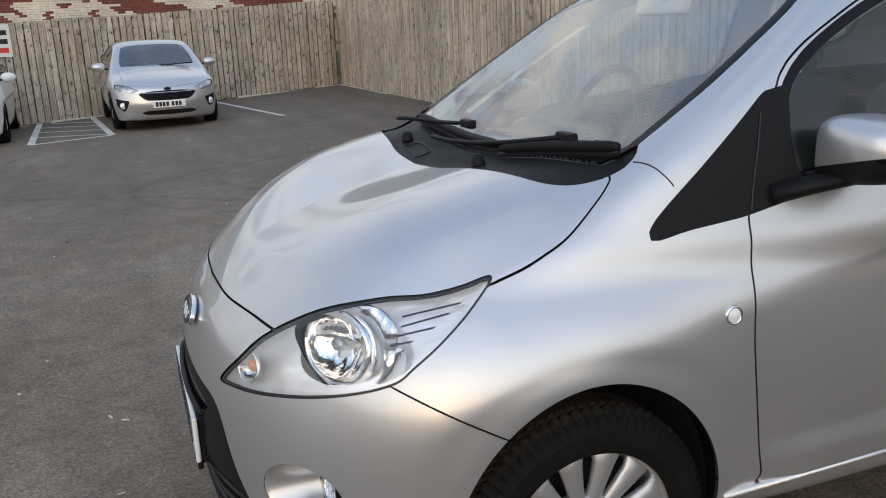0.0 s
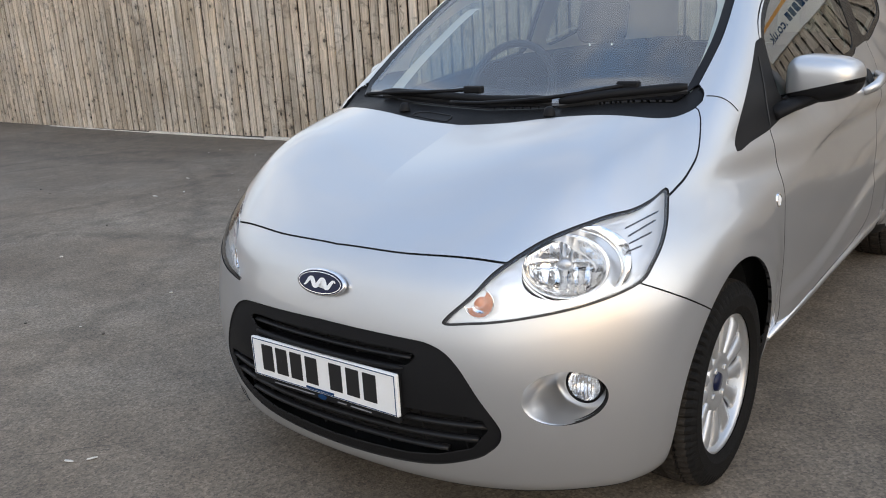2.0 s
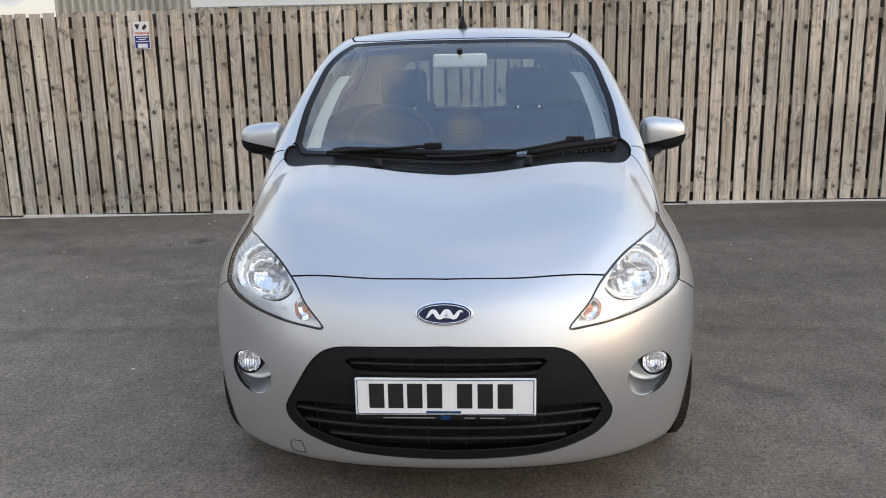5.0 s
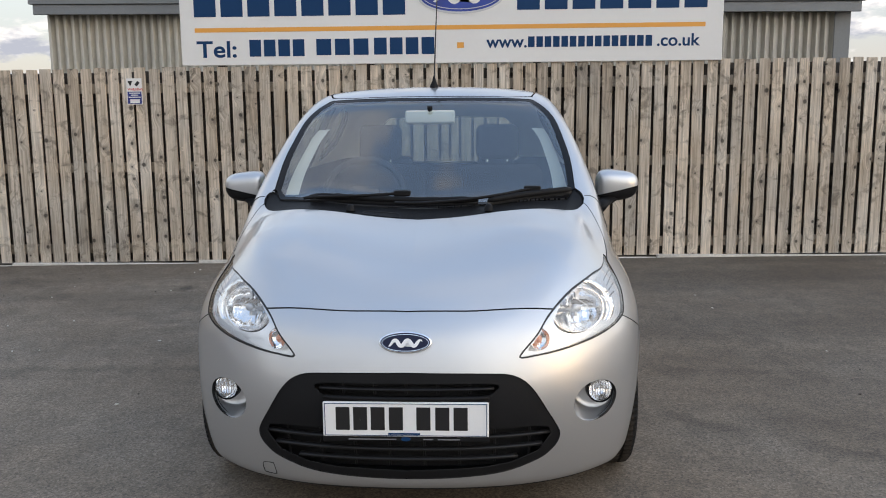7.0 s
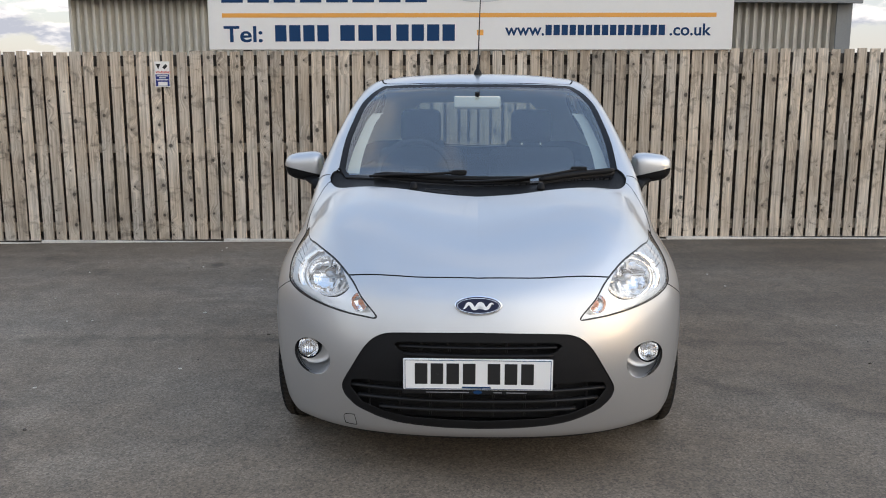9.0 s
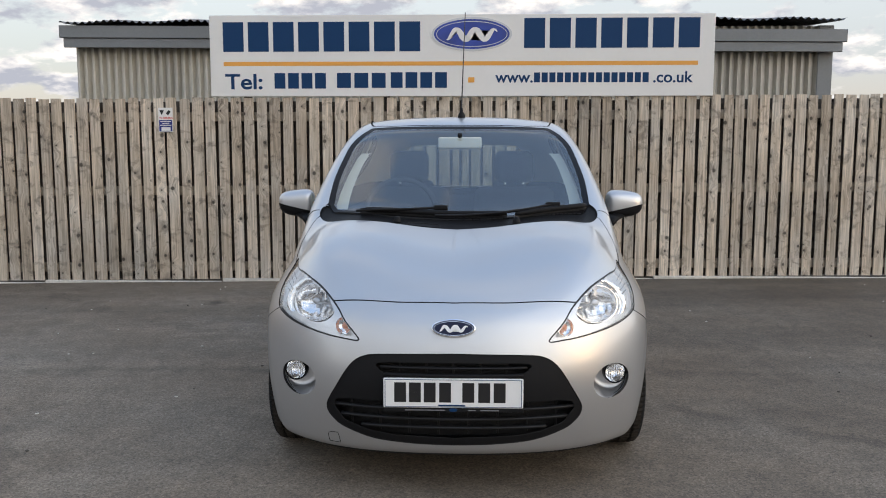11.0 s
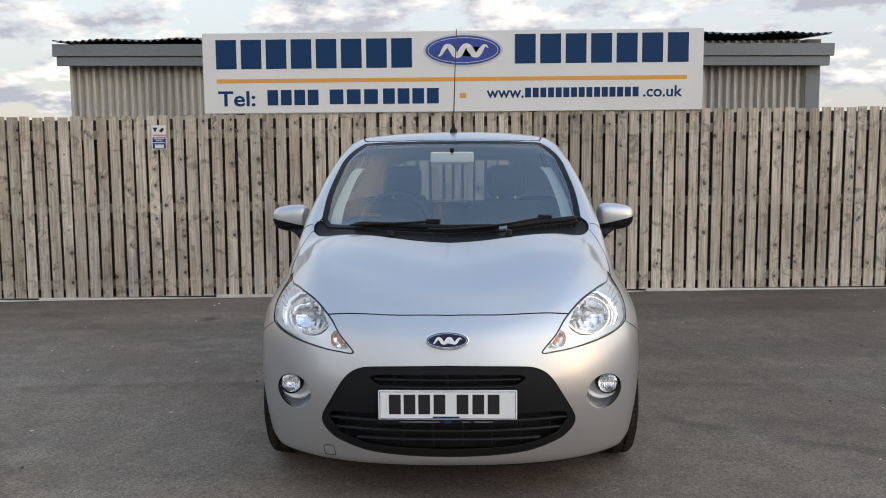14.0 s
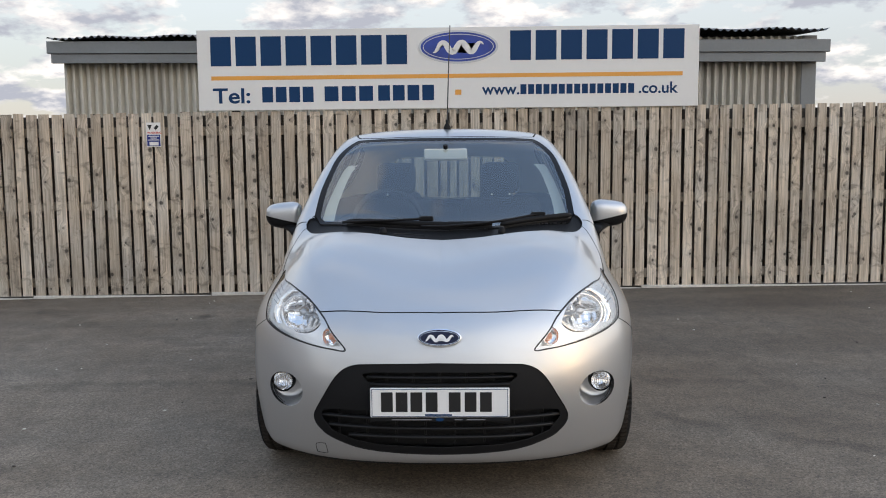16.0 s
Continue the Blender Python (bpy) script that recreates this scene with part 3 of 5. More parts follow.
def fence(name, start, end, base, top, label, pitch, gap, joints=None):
    """Boards on three rails between two places, on both faces; the back ones are near-black, shade painted in so that
    the gaps stay dark.
    """
    (x0, y0), (x1, y1) = start, end
    length, a = math.hypot(x1 - x0, y1 - y0), math.atan2(y1 - y0, x1 - x0)
    f = thing(name, pose(x0, y0, 0, 0, 0, math.degrees(a)), label, "fence", kind="structure")
    meshes = []
    for _ in range(7):
        me = bpy.data.meshes.new("pale")
        b = pale_mesh(.102, rng)
        b.to_mesh(me)
        b.free()
        me.materials.append(TIMBER)
        meshes.append(me)
    gaps = joints or [k * pitch for k in range(int(length / pitch) + 1)]
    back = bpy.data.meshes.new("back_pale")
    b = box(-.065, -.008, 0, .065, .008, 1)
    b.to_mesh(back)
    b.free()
    back.materials.append(TIMBER_SHADED)
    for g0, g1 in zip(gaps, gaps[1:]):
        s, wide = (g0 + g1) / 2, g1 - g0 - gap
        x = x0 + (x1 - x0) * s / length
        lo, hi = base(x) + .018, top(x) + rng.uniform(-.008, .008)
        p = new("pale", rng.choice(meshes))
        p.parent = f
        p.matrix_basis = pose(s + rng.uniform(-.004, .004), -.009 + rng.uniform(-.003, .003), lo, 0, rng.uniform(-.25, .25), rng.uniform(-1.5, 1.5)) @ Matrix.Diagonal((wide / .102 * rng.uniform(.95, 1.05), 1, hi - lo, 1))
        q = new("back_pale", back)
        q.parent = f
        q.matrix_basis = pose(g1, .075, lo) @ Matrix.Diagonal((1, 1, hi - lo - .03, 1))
    for share in (.08, .50, .90):
        for k in range(int(length / 3) + 1):
            s0, s1 = k * 3, min(k * 3 + 2.99, length)
            if s1 - s0 < .05:
                continue
            z0, z1 = (base(x0 + (x1 - x0) * s / length) * (1 - share) + top(x0 + (x1 - x0) * s / length) * share for s in (s0, s1))
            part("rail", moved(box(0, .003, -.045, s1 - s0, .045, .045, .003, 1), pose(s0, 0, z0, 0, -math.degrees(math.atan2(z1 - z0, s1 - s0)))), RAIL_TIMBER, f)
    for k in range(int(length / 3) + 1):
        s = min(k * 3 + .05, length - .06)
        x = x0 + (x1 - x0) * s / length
        part("post", box(s - .045, .063, base(x) - .3, s + .045, .15, top(x) - .05, .004, 1), TIMBER_SHADED, f)
    return f


def kerb_line(start, end, base, name="edging"):
    (x0, y0), (x1, y1) = start, end
    length, a = math.hypot(x1 - x0, y1 - y0), math.atan2(y1 - y0, x1 - x0)
    e = thing(name, pose(x0, y0, 0, 0, 0, math.degrees(a)), "low pale concrete edging along the fence foot", "edging", kind="structure")
    s = 0.0
    while s < length - .1:
        s1 = min(s + rng.uniform(1.7, 2.6), length)
        xm = x0 + (x1 - x0) * (s + s1) / 2 / length
        part("edging_stone", moved(box(s + .002, -.022, -.15, s1 - .002, .028, .014, .004, 1), Matrix.Translation((0, rng.uniform(-.004, .004), base(xm) + rng.uniform(-.002, .002)))), KERB, e)
        s = s1
    return e


# the boards stand wider apart in the bays to the west
JOINTS = [-4.388 + .1285 * k - CORNER_X for k in range(-116, 34)] + [-.055 - CORNER_X] + [1.779 + .1161 * k - CORNER_X for k in range(-15, 62)]
fence("fence_back", (CORNER_X, FENCE_Y), (9.0, FENCE_Y), FENCE_BASE, FENCE_TOP, "weathered vertical board fence behind the cars", .1285, .026, JOINTS)
kerb_line((CORNER_X, FENCE_Y - .05), (9.0, FENCE_Y - .05), FENCE_BASE)
SIDE_BASE = spline((-19.3, -16.3, -14.5), (-.06, -.235, -.33))
SIDE_TOP = spline((-19.3, -16.3, -14.5), (2.02, 1.70, 1.58))
fence("fence_side", (CORNER_X + 3.1 * 1.6, FENCE_Y - 6.93 * 1.6), (CORNER_X, FENCE_Y), SIDE_BASE, SIDE_TOP, "weathered vertical board fence beside the parking bays", .135, .022)
kerb_line((CORNER_X + 3.1 * 1.6 + .05, FENCE_Y - 6.93 * 1.6), (CORNER_X + .06, FENCE_Y - .06), SIDE_BASE)


def paint_line(points, wide, name="bay_line"):
    """A painted stripe laid on the asphalt."""
    b = bmesh.new()
    (x0, y0), (x1, y1) = points
    n = Vector((-(y1 - y0), x1 - x0)).normalized() * wide / 2
    steps = 8
    row = []
    for i in range(steps + 1):
        x, y = x0 + (x1 - x0) * i / steps, y0 + (y1 - y0) * i / steps
        row.append([b.verts.new((x + s * n.x, y + s * n.y, ground_z(x, y) + .006)) for s in (-1, 1)])
    for p, q in zip(row, row[1:]):
        b.faces.new((p[0], p[1], q[1], q[0]))
    return tagged(part(name, b, LINE_PAINT), "worn white painted bay line on the asphalt", "road marking", "bay lines", "structure")


paint_line(((-12.95, 2.65), (-17.6, 1.95)), .10)
A, B, C, D = (-12.5, -1.42), (-12.72, -.22), (-16.4, -1.55), (-16.5, -.58)
for p, q in ((A, B), (A, C), (B, D), (C, D)):
    paint_line((p, q), .11)
for t in (.12, .34, .56, .78):
    p = (A[0] + (C[0] - A[0]) * (t + .16), A[1] + (C[1] - A[1]) * (t + .16))
    q = (B[0] + (D[0] - B[0]) * (t - .06), B[1] + (D[1] - B[1]) * (t - .06))
    paint_line((p, q), .08)

# small stones and leaf scraps on the asphalt
r = random.Random(8)
grit, scraps = bmesh.new(), bmesh.new()
for i in range(160):
    x, y = (r.uniform(-6, 4), r.uniform(-2.2, 5.2)) if i < 130 else (r.uniform(-14, -6), r.uniform(-2, 5))
    if -1.0 < x < 1.0 and -.1 < y < 3.9:
        continue
    b = bmesh.new()
    bmesh.ops.create_icosphere(b, subdivisions=1, radius=r.uniform(.003, .008))
    joined(grit if r.random() < .7 else scraps, moved(b, pose(x, y, ground_z(x, y) + .003, 0, 0, r.uniform(0, 180)) @ Matrix.Diagonal((1.6, 1, .6, 1))))
for x, y, turn, size in ((-.93, -.23, 20, .022), (-.88, -.18, 60, .020), (-.35, -.2, 100, .015), (-4.42, 2.49, 10, .035), (-2.9, .4, 75, .02), (1.9, .6, 40, .012), (2.3, 1.4, 120, .012)):
    b = bmesh.new()
    bmesh.ops.create_icosphere(b, subdivisions=1, radius=size)
    joined(grit, moved(b, pose(x, y, ground_z(x, y) + .004, 0, 0, turn) @ Matrix.Diagonal((1, .28, .15, 1))))
tagged(part("grit", grit, KERB), "small pale stones scattered on the asphalt", "grit", kind="stuff")
tagged(part("leaf_scraps", scraps, TIMBER_SHADED), "dark scraps of leaf on the asphalt", "leaf litter", kind="stuff")


# ---- the silver hatchback ----
car = thing("hatchback_car", pose(0, 0, 0), "small silver three-door hatchback parked on the asphalt", "car")
skin = skin_of(body_form, .90, 2.70, .66, (170, 80, 46), 250)


def mirrored(half):
    """A closed outline, symmetric in its first coordinate, from its half that runs from the middle to the middle."""
    half = [tuple(p) for p in half]
    return np.array(half + [(-a, b) for a, b in half[::-1] if abs(a) > 1e-6])


def field(m, name):
    """Below zero inside the region of that name, one of those into which the skin is cut."""
    v, nrm, _ = m
    x, y, z = v.T
    ax = np.abs(x)
    if name == "arch":
        arch = np.full(len(v), 9.0)
        for wy, _ in (FRONT_WHEEL, REAR_WHEEL):
            arch = np.minimum(arch, (np.hypot((y - wy) / .302, (np.maximum(z, .305) - .305) / .335) - 1) * .31)
        return np.maximum(arch, .5 - ax)
    if name == "under":
        return z - .166 - .074 * step(.98, 1.08, y) * step(2.95, 2.85, y)
    if name == "bumper":
        return np.maximum(z - .665 + .56 * (y - .365), y - .70)
    if name == "fog_well":
        return np.maximum((np.hypot((ax - .612) / .078, (z - .427) / .067) - 1) * .07, y - .36)
    if name == "lamp":
        return np.maximum(near(m, (ax - .35) * .55 + (y - .08) * .83, z, LAMP), np.maximum(y - .8, .5 - z))
    if name in TOP_LINES:
        up = np.maximum(.1 - nrm[:, 2] / np.linalg.norm(nrm, axis=1), (1.2 if name == "roof" else .5) - z)
        return np.maximum(near(m, x, y, TOP_LINES[name]) - (.017 if name == "screen_frame" else 0), up)
    if name in SIDE_LINES:
        return np.maximum(near(m, y, z, SIDE_LINES[name]), np.maximum(.35 - ax, .8 - y))
    if name == "surround":
        return np.maximum(np.minimum(np.minimum(near(m, y, z, WINDOW_LINE), near(m, y, z, QUARTER_LINE)) - .022, near(m, y, z, PILLAR_LINE)), np.maximum(.35 - ax, .8 - y))
    if name == "rear_window":
        return np.maximum(near(m, x, z, REAR_WINDOW), 2.9 - y)
    return np.maximum(near(m, x, z, FRONT_LINES[name]), y - .3)


def near(m, a, b, poly):
    """outline_field, worked out only round the outline."""
    lo, hi = poly.min(0) - .06, poly.max(0) + .06
    k = (a > lo[0]) & (a < hi[0]) & (b > lo[1]) & (b < hi[1])
    f = np.full(len(a), .06)
    f[k] = outline_field(a[k], b[k], poly)
    return f


LAMP = rounded([(-0.004, 0.602), (0.062, 0.667), (0.131, 0.724), (0.255, 0.784), (0.385, 0.815), (0.471, 0.822), (0.538, 0.834), (0.600, 0.849), (0.570, 0.798), (0.524, 0.748), (0.474, 0.705), (0.429, 0.673), (0.303, 0.640), (0.141, 0.613), (0.052, 0.602)], 5)
COWL_FRONT = [(0, .664), (.16, .668), (.28, .686), (.40, .703), (.49, .725), (.555, .753), (.600, .793), (.628, .840), (.640, .869)]
COWL_LINE = mirrored(np.concatenate([rounded(COWL_FRONT + [(.648, .905)], 5, False), [(.640, .930), (.614, .955), (.580, .880), (.30, .813), (0, .802)]]))
HOOD_LINE = mirrored(np.concatenate([rounded([(0, .110), (.22, .122), (.43, .168), (.52, .205)], 6, False), rounded([(0.552, 0.221), (0.623, 0.338), (0.685, 0.514), (0.700, 0.612), (0.703, 0.678), (0.698, 0.745), (0.672, 0.827), (0.652, 0.864)], 5, False), rounded(COWL_FRONT[::-1], 5, False)]))
SCREEN_LINE = mirrored(np.concatenate([[(0, .815), (.30, .827), (.572, .890)], rounded([(0.599, 0.941), (0.597, 1.117), (0.577, 1.265), (0.552, 1.386), (0.508, 1.474)], 4, False), rounded([(.465, 1.535), (.30, 1.528), (0, 1.520)], 4, False)]))
ROOF_LINE = mirrored(np.concatenate([[(0, 1.552), (.36, 1.560), (.475, 1.585)], rounded([(.490, 1.65), (.512, 2.0), (.515, 2.6), (.490, 3.12)], 5, False), [(0, 3.15)]]))
DOOR_LINE = rounded([(1.130, .933), (1.119, .86), (1.109, .78), (1.104, .70), (1.110, .61), (1.127, .497), (1.158, .345), (1.185, .312), (1.66, .325), (2.12, .342), (2.33, .40), (2.345, .52), (2.375, .80), (2.43, .98), (2.39, 1.08), (2.35, 1.25), (2.32, 1.42), (2.04, 1.462), (1.712, 1.409), (1.441, 1.303), (1.262, 1.19), (1.200, 1.030)], 5)
SAIL_LINE = np.array([(0.901, 0.886), (0.898, 0.904), (0.913, 0.924), (0.956, 0.960), (1.032, 1.018), (1.138, 1.100), (1.214, 1.160), (1.278, 1.172), (1.252, 1.03), (1.270, .985), (1.257, 0.945), (1.114, 0.916), (0.984, 0.901), (0.922, 0.888)])
WINDOW_LINE = rounded([(1.262, 1.02), (1.285, 1.165), (1.468, 1.285), (1.759, 1.388), (2.05, 1.428), (2.20, 1.432), (2.215, 1.28), (2.185, 1.095), (1.92, 1.060), (1.60, 1.028), (1.29, .995)], 5)
QUARTER_LINE = rounded([(2.372, 1.428), (2.48, 1.424), (2.69, 1.392), (2.83, 1.30), (2.82, 1.21), (2.66, 1.158), (2.376, 1.112), (2.362, 1.25)], 5)
PILLAR_LINE = np.array([(2.20, 1.075), (2.39, 1.092), (2.39, 1.448), (2.19, 1.452)])
GRILLE_LINE = mirrored(rounded([(0, .563), (.25, .557), (.340, .546), (.396, .505), (.450, .42), (.481, .366), (.488, .340), (.481, .314), (.460, .290), (.42, .263), (.305, .226), (.15, .211), (0, .207)], 5, False))
SLOT_LINE = mirrored([(0, .530), (.24, .528), (.285, .524), (.295, .514), (.27, .492), (.24, .488), (0, .487)])
MESH_LINE = mirrored([(0, .384), (.40, .380), (.452, .372), (.462, .345), (.42, .290), (.33, .257), (.24, .243), (0, .234)])
TAIL_LINE = rounded([(3.02, 1.172), (3.12, 1.170), (3.215, 1.146), (3.31, 1.10), (3.35, 1.0), (3.28, .955), (3.215, 1.020), (3.124, 1.094)], 5)
REAR_WINDOW = mirrored([(0, 1.40), (.40, 1.385), (.45, 1.34), (.52, 1.08), (.48, 1.05), (0, 1.03)])


TOP_LINES = {"hood": HOOD_LINE, "cowl": COWL_LINE, "screen": SCREEN_LINE, "screen_frame": SCREEN_LINE, "roof": ROOF_LINE}
SIDE_LINES = {"door": DOOR_LINE, "sail": SAIL_LINE, "window": WINDOW_LINE, "quarter": QUARTER_LINE, "tail_lamp": TAIL_LINE}
FRONT_LINES = {"grille": GRILLE_LINE, "slot": SLOT_LINE, "mesh": MESH_LINE}


def cut(m, name, gap=0.0, hold=True):
    """The region of that name out of the skin, or all but it, less half the joint's width."""
    f = field(m, name)
    return clip(m, f + gap) if hold else clip(m, gap - f)


GAP = .0021
rest = cut(skin, "arch", 0, False)
under, rest = cut(rest, "under"), cut(rest, "under", 0, False)
skin_part("underbody", under, DARK, car, "black underside of the car", 0)
rest = cut(rest, "fog_well", 0, False)
lamp_skin, rest = cut(rest, "lamp", .004), cut(rest, "lamp", .0, False)
lamp_hole = cut(skin, "lamp", -.004)
slot_skin, mesh_skin = cut(rest, "slot"), cut(rest, "mesh")
grille, rest = cut(rest, "grille", .0015), cut(rest, "grille", .0015, False)
grille = cut(cut(grille, "slot", 0, False), "mesh", 0, False)
screen, rest = cut(rest, "screen", .010), cut(rest, "screen", -.010, False)
cowl, rest = cut(rest, "cowl", .002), cut(rest, "cowl", .002, False)
frame_band, rest = cut(rest, "screen_frame", .0015), cut(rest, "screen_frame", .0015, False)
hood, rest = cut(rest, "hood", .0019), cut(rest, "hood", .0019, False)
roof, rest = cut(rest, "roof", .004), cut(rest, "roof", .004, False)
sail, rest = cut(rest, "sail"), cut(rest, "sail", 0, False)
window, rest = cut(rest, "window"), cut(rest, "window", 0, False)
quarter, rest = cut(rest, "quarter"), cut(rest, "quarter", 0, False)
surround, rest = cut(rest, "surround"), cut(rest, "surround", 0, False)
tail_lamp, rest = cut(rest, "tail_lamp", .001), cut(rest, "tail_lamp", .001, False)
rear_window, rest = cut(rest, "rear_window"), cut(rest, "rear_window", 0, False)
door, rest = cut(rest, "door", .0022), cut(rest, "door", .0022, False)
bumper, sides = cut(rest, "bumper", .0022), cut(rest, "bumper", .0022, False)


def halves(m):
    return clip(m, -m[0][:, 0] - 0.0), clip(m, m[0][:, 0] + 0.0)


# a dark lining under the joints
lining = cut(cut(cut(clip(skin, .31 - skin[0][:, 2]), "arch", .022, False), "screen", 0, False), "window", 0, False)
for name in ("quarter", "rear_window", "lamp", "grille", "under", "fog_well"):
    lining = cut(lining, name, 0, False)
skin_part("lining", lining, DARK, car, "black inner lining seen in the panel joints", 0, .017)
skin_part("bumper", bumper, SILVER, car, "silver painted front bumper", .010)
skin_part("bonnet", hood, SILVER, car, "silver bonnet")
skin_part("roof", roof, SILVER, car)
skin_part("scuttle_panel", cowl, BLACK_PLASTIC, car, "black plastic panel under the windscreen", .01, .008)
skin_part("windscreen_border", frame_band, BLACK_GLOSS, car, "black border of the windscreen", .006, .0015)
skin_part("windscreen", screen, SCREEN, car, "clear curved windscreen", 0, .002).visible_shadow = False
skin_part("grille_panel", grille, BLACK_PLASTIC, car, "black plastic lower grille panel", .004, .003)
skin_part("rear_window", rear_window, TINTED, car, "tinted rear window", 0, .002).visible_shadow = False
for s, pair in enumerate(zip(halves(sides), halves(door), halves(sail), halves(window), halves(quarter), halves(surround), halves(tail_lamp))):
    body, dr, sl, wd, qt, sr, tl = pair
    skin_part("body_side", body, SILVER, car, "silver front wing, sill and rear quarter", .010)
    d = skin_part("door", dr, SILVER, car, "silver door")
    skin_part("corner_trim", sl, BLACK_PLASTIC, car, "black triangular trim before the door glass", .006, .001)
    skin_part("window_surround", sr, BLACK_GLOSS, car, "black window frame", .008, .002)
    skin_part("door_glass", wd, SIDE_GLASS, d, "clear door glass", 0, .004).visible_shadow = False
    skin_part("quarter_glass", qt, TINTED, car, "tinted rear quarter glass", 0, .004).visible_shadow = False
    skin_part("tail_lamp", tl, RED_LENS, car, "red tail lamp", .01)
# a near-black sheet closes the openings and stands in for the shade there
skin_part("grille_back", cut(cut(skin, "grille", -.045), "under", -.05, False), DARK, car, "dark sheet in place of the shade behind the grille", 0, .075)


def face_y(x, z, back=0.0):
    """How far back the nose stands at a place across and up."""
    return float(FRONT(z)) + .222 * x * x + .608 * x**4 + back


for z in (.276, .312, .350):
    reach = .35 if z < .3 else .43 if z < .33 else .455
    line = [(x, face_y(x, z, .018), z) for x in np.linspace(-reach, reach, 31)]
    part("grille_bar", sweep(line, .0115, 8, .62), GREY_PLASTIC, car, smooth=True)
for x in np.linspace(-.39, .39, 8):
    part("grille_rib", sweep([(x, face_y(x, z, .030), z) for z in (.245 + .14 * x * x, .30, .372)], .004, 5, 1, (1, 0, 0)), GREY_PLASTIC, car)
part("grille_bar", sweep([(x, face_y(x, .508, .016), .508) for x in np.linspace(-.275, .275, 21)], .010, 8, .5), GREY_PLASTIC, car, smooth=True)
part("grille_lip", sweep([(x, face_y(x, .483, .002), .483) for x in np.linspace(-.262, .262, 31)], [.004] + [.0085] * 29 + [.004], 8, .8), BLACK_PLASTIC, car, "rounded lip under the upper grille slot", True)
for x in np.linspace(-.2, .2, 5):
    part("grille_rib", sweep([(x, face_y(x, .51, .03), z) for z in (.488, .528)], .005, 5, 1, (1, 0, 0)), GREY_PLASTIC, car)

# number plate: its characters are plain bars
plate = part("number_plate", slab([(-.26, .3625), (.26, .3625), (.26, .4745), (-.26, .4745)], .012, "y", .004), WHITE_PLATE, car, "white front number plate with black characters")
plate.location = (0, .005, 0)
part("plate_bracket", box(-.255, .014, .355, .255, .075, .474, .006, 1), BLACK_PLASTIC, car)
for a0, a1, b0, b1 in ((-.254, .254, .366, .368), (-.254, .254, .469, .471), (-.254, -.252, .366, .471), (.252, .254, .366, .471)):
    part("plate_line", box(a0, -.001, b0, a1, .002, b1), NAVY, plate)
for a in (-.197, -.142, -.087, -.030, .056, .115, .172):
    part("plate_character", box(a - .022, -.0012, .384, a + .022, .003, .459, .001, 1), INK, plate)
part("plate_note", box(-.055, -.0011, .3695, .045, .002, .3755), NAVY, plate)
part("plate_screw", moved(lathe([(0, 0), (0, .004), (.002, .005)], 12, "y"), pose(-.14, -.002, .421)), INK, plate)
NOTE_GREY = material("grey_print", (.22, .22, .23), .5)
holder = part("plate_holder", box(-.262, .007, .346, .262, .020, .3625, .003), BLACK_PLASTIC, car, "black plate holder with small pale print")
for a0, a1 in ((-.18, -.03), (.055, .085), (.10, .17)):
    part("holder_note", box(a0, .0055, .3525, a1, .010, .3555), NOTE_GREY, holder)
part("holder_mark", moved(slab(oval(.015, .007), .004), pose(0, .005, .355)), NAVY, holder)

# the badge: a dark blue oval in a chrome ring with a pale flourish
def flourish():
    """A thick pale wave with tapering ends."""
    t = np.linspace(-1, 1, 48)
    mid = np.stack([t * .74, .20 * np.sin(8.5 * t + .4) - .02], 1)
    half = (.085 * (1 - t**4) + .012)[:, None]
    d = np.gradient(mid, axis=0)
    side = np.stack([-d[:, 1], d[:, 0]], 1) / np.linalg.norm(d, axis=1, keepdims=True)
    return np.concatenate([mid + side * half, (mid - side * half)[::-1]])


def oval_ring(a, c, wide, deep):
    """A flat oval band."""
    b = bmesh.new()
    rows = [[b.verts.new((p, y, q)) for p, q in oval(a - w, c - w, 56)] for w, y in ((0, 0), (wide, 0), (wide, deep), (0, deep))]
    for r0, r1 in zip(rows, rows[1:] + rows[:1]):
        for i in range(56):
            b.faces.new((r0[i], r0[(i + 1) % 56], r1[(i + 1) % 56], r1[i]))
    return b


WAVE = flourish()
badge = part("badge", moved(slab(oval(.083, .035, 56), .012, "y", .003), pose(0, .038, .659, -24)), CHROME, car, "oval badge, dark blue in a chrome ring", True)
part("badge_face", moved(slab(oval(.078, .0305, 56), .004, "y", .001), pose(0, .0365, .6583, -24)), BLUE_BADGE, badge)
part("badge_mark", moved(slab(WAVE * (.072, .050), .002), pose(0, .0352, .6577, -24)), WHITE_PLATE, badge)
part("badge_line", moved(oval_ring(.0735, .0270, .0016, .002), pose(0, .0352, .6577, -24)), CHROME, badge)

def on_nose(x, z):
    """A place on the nose, seen from the front."""
    lo, hi = -.2, .6
    for _ in range(30):
        m = (lo + hi) / 2
        lo, hi = (lo, m) if body_form(np.array((x, m, z))) < 0 else (m, hi)
    return (x, hi - .0005, z)


def tuck(b, depth=.006):
    """Draws what stands out of the car's skin back inside it."""
    p = np.array([v.co for v in b.verts])
    for _ in range(40):
        out = body_form(p) > -depth
        if not out.any():
            break
        p[out, 1] += .004
    for v, q in zip(b.verts, p):
        v.co = q
    return b


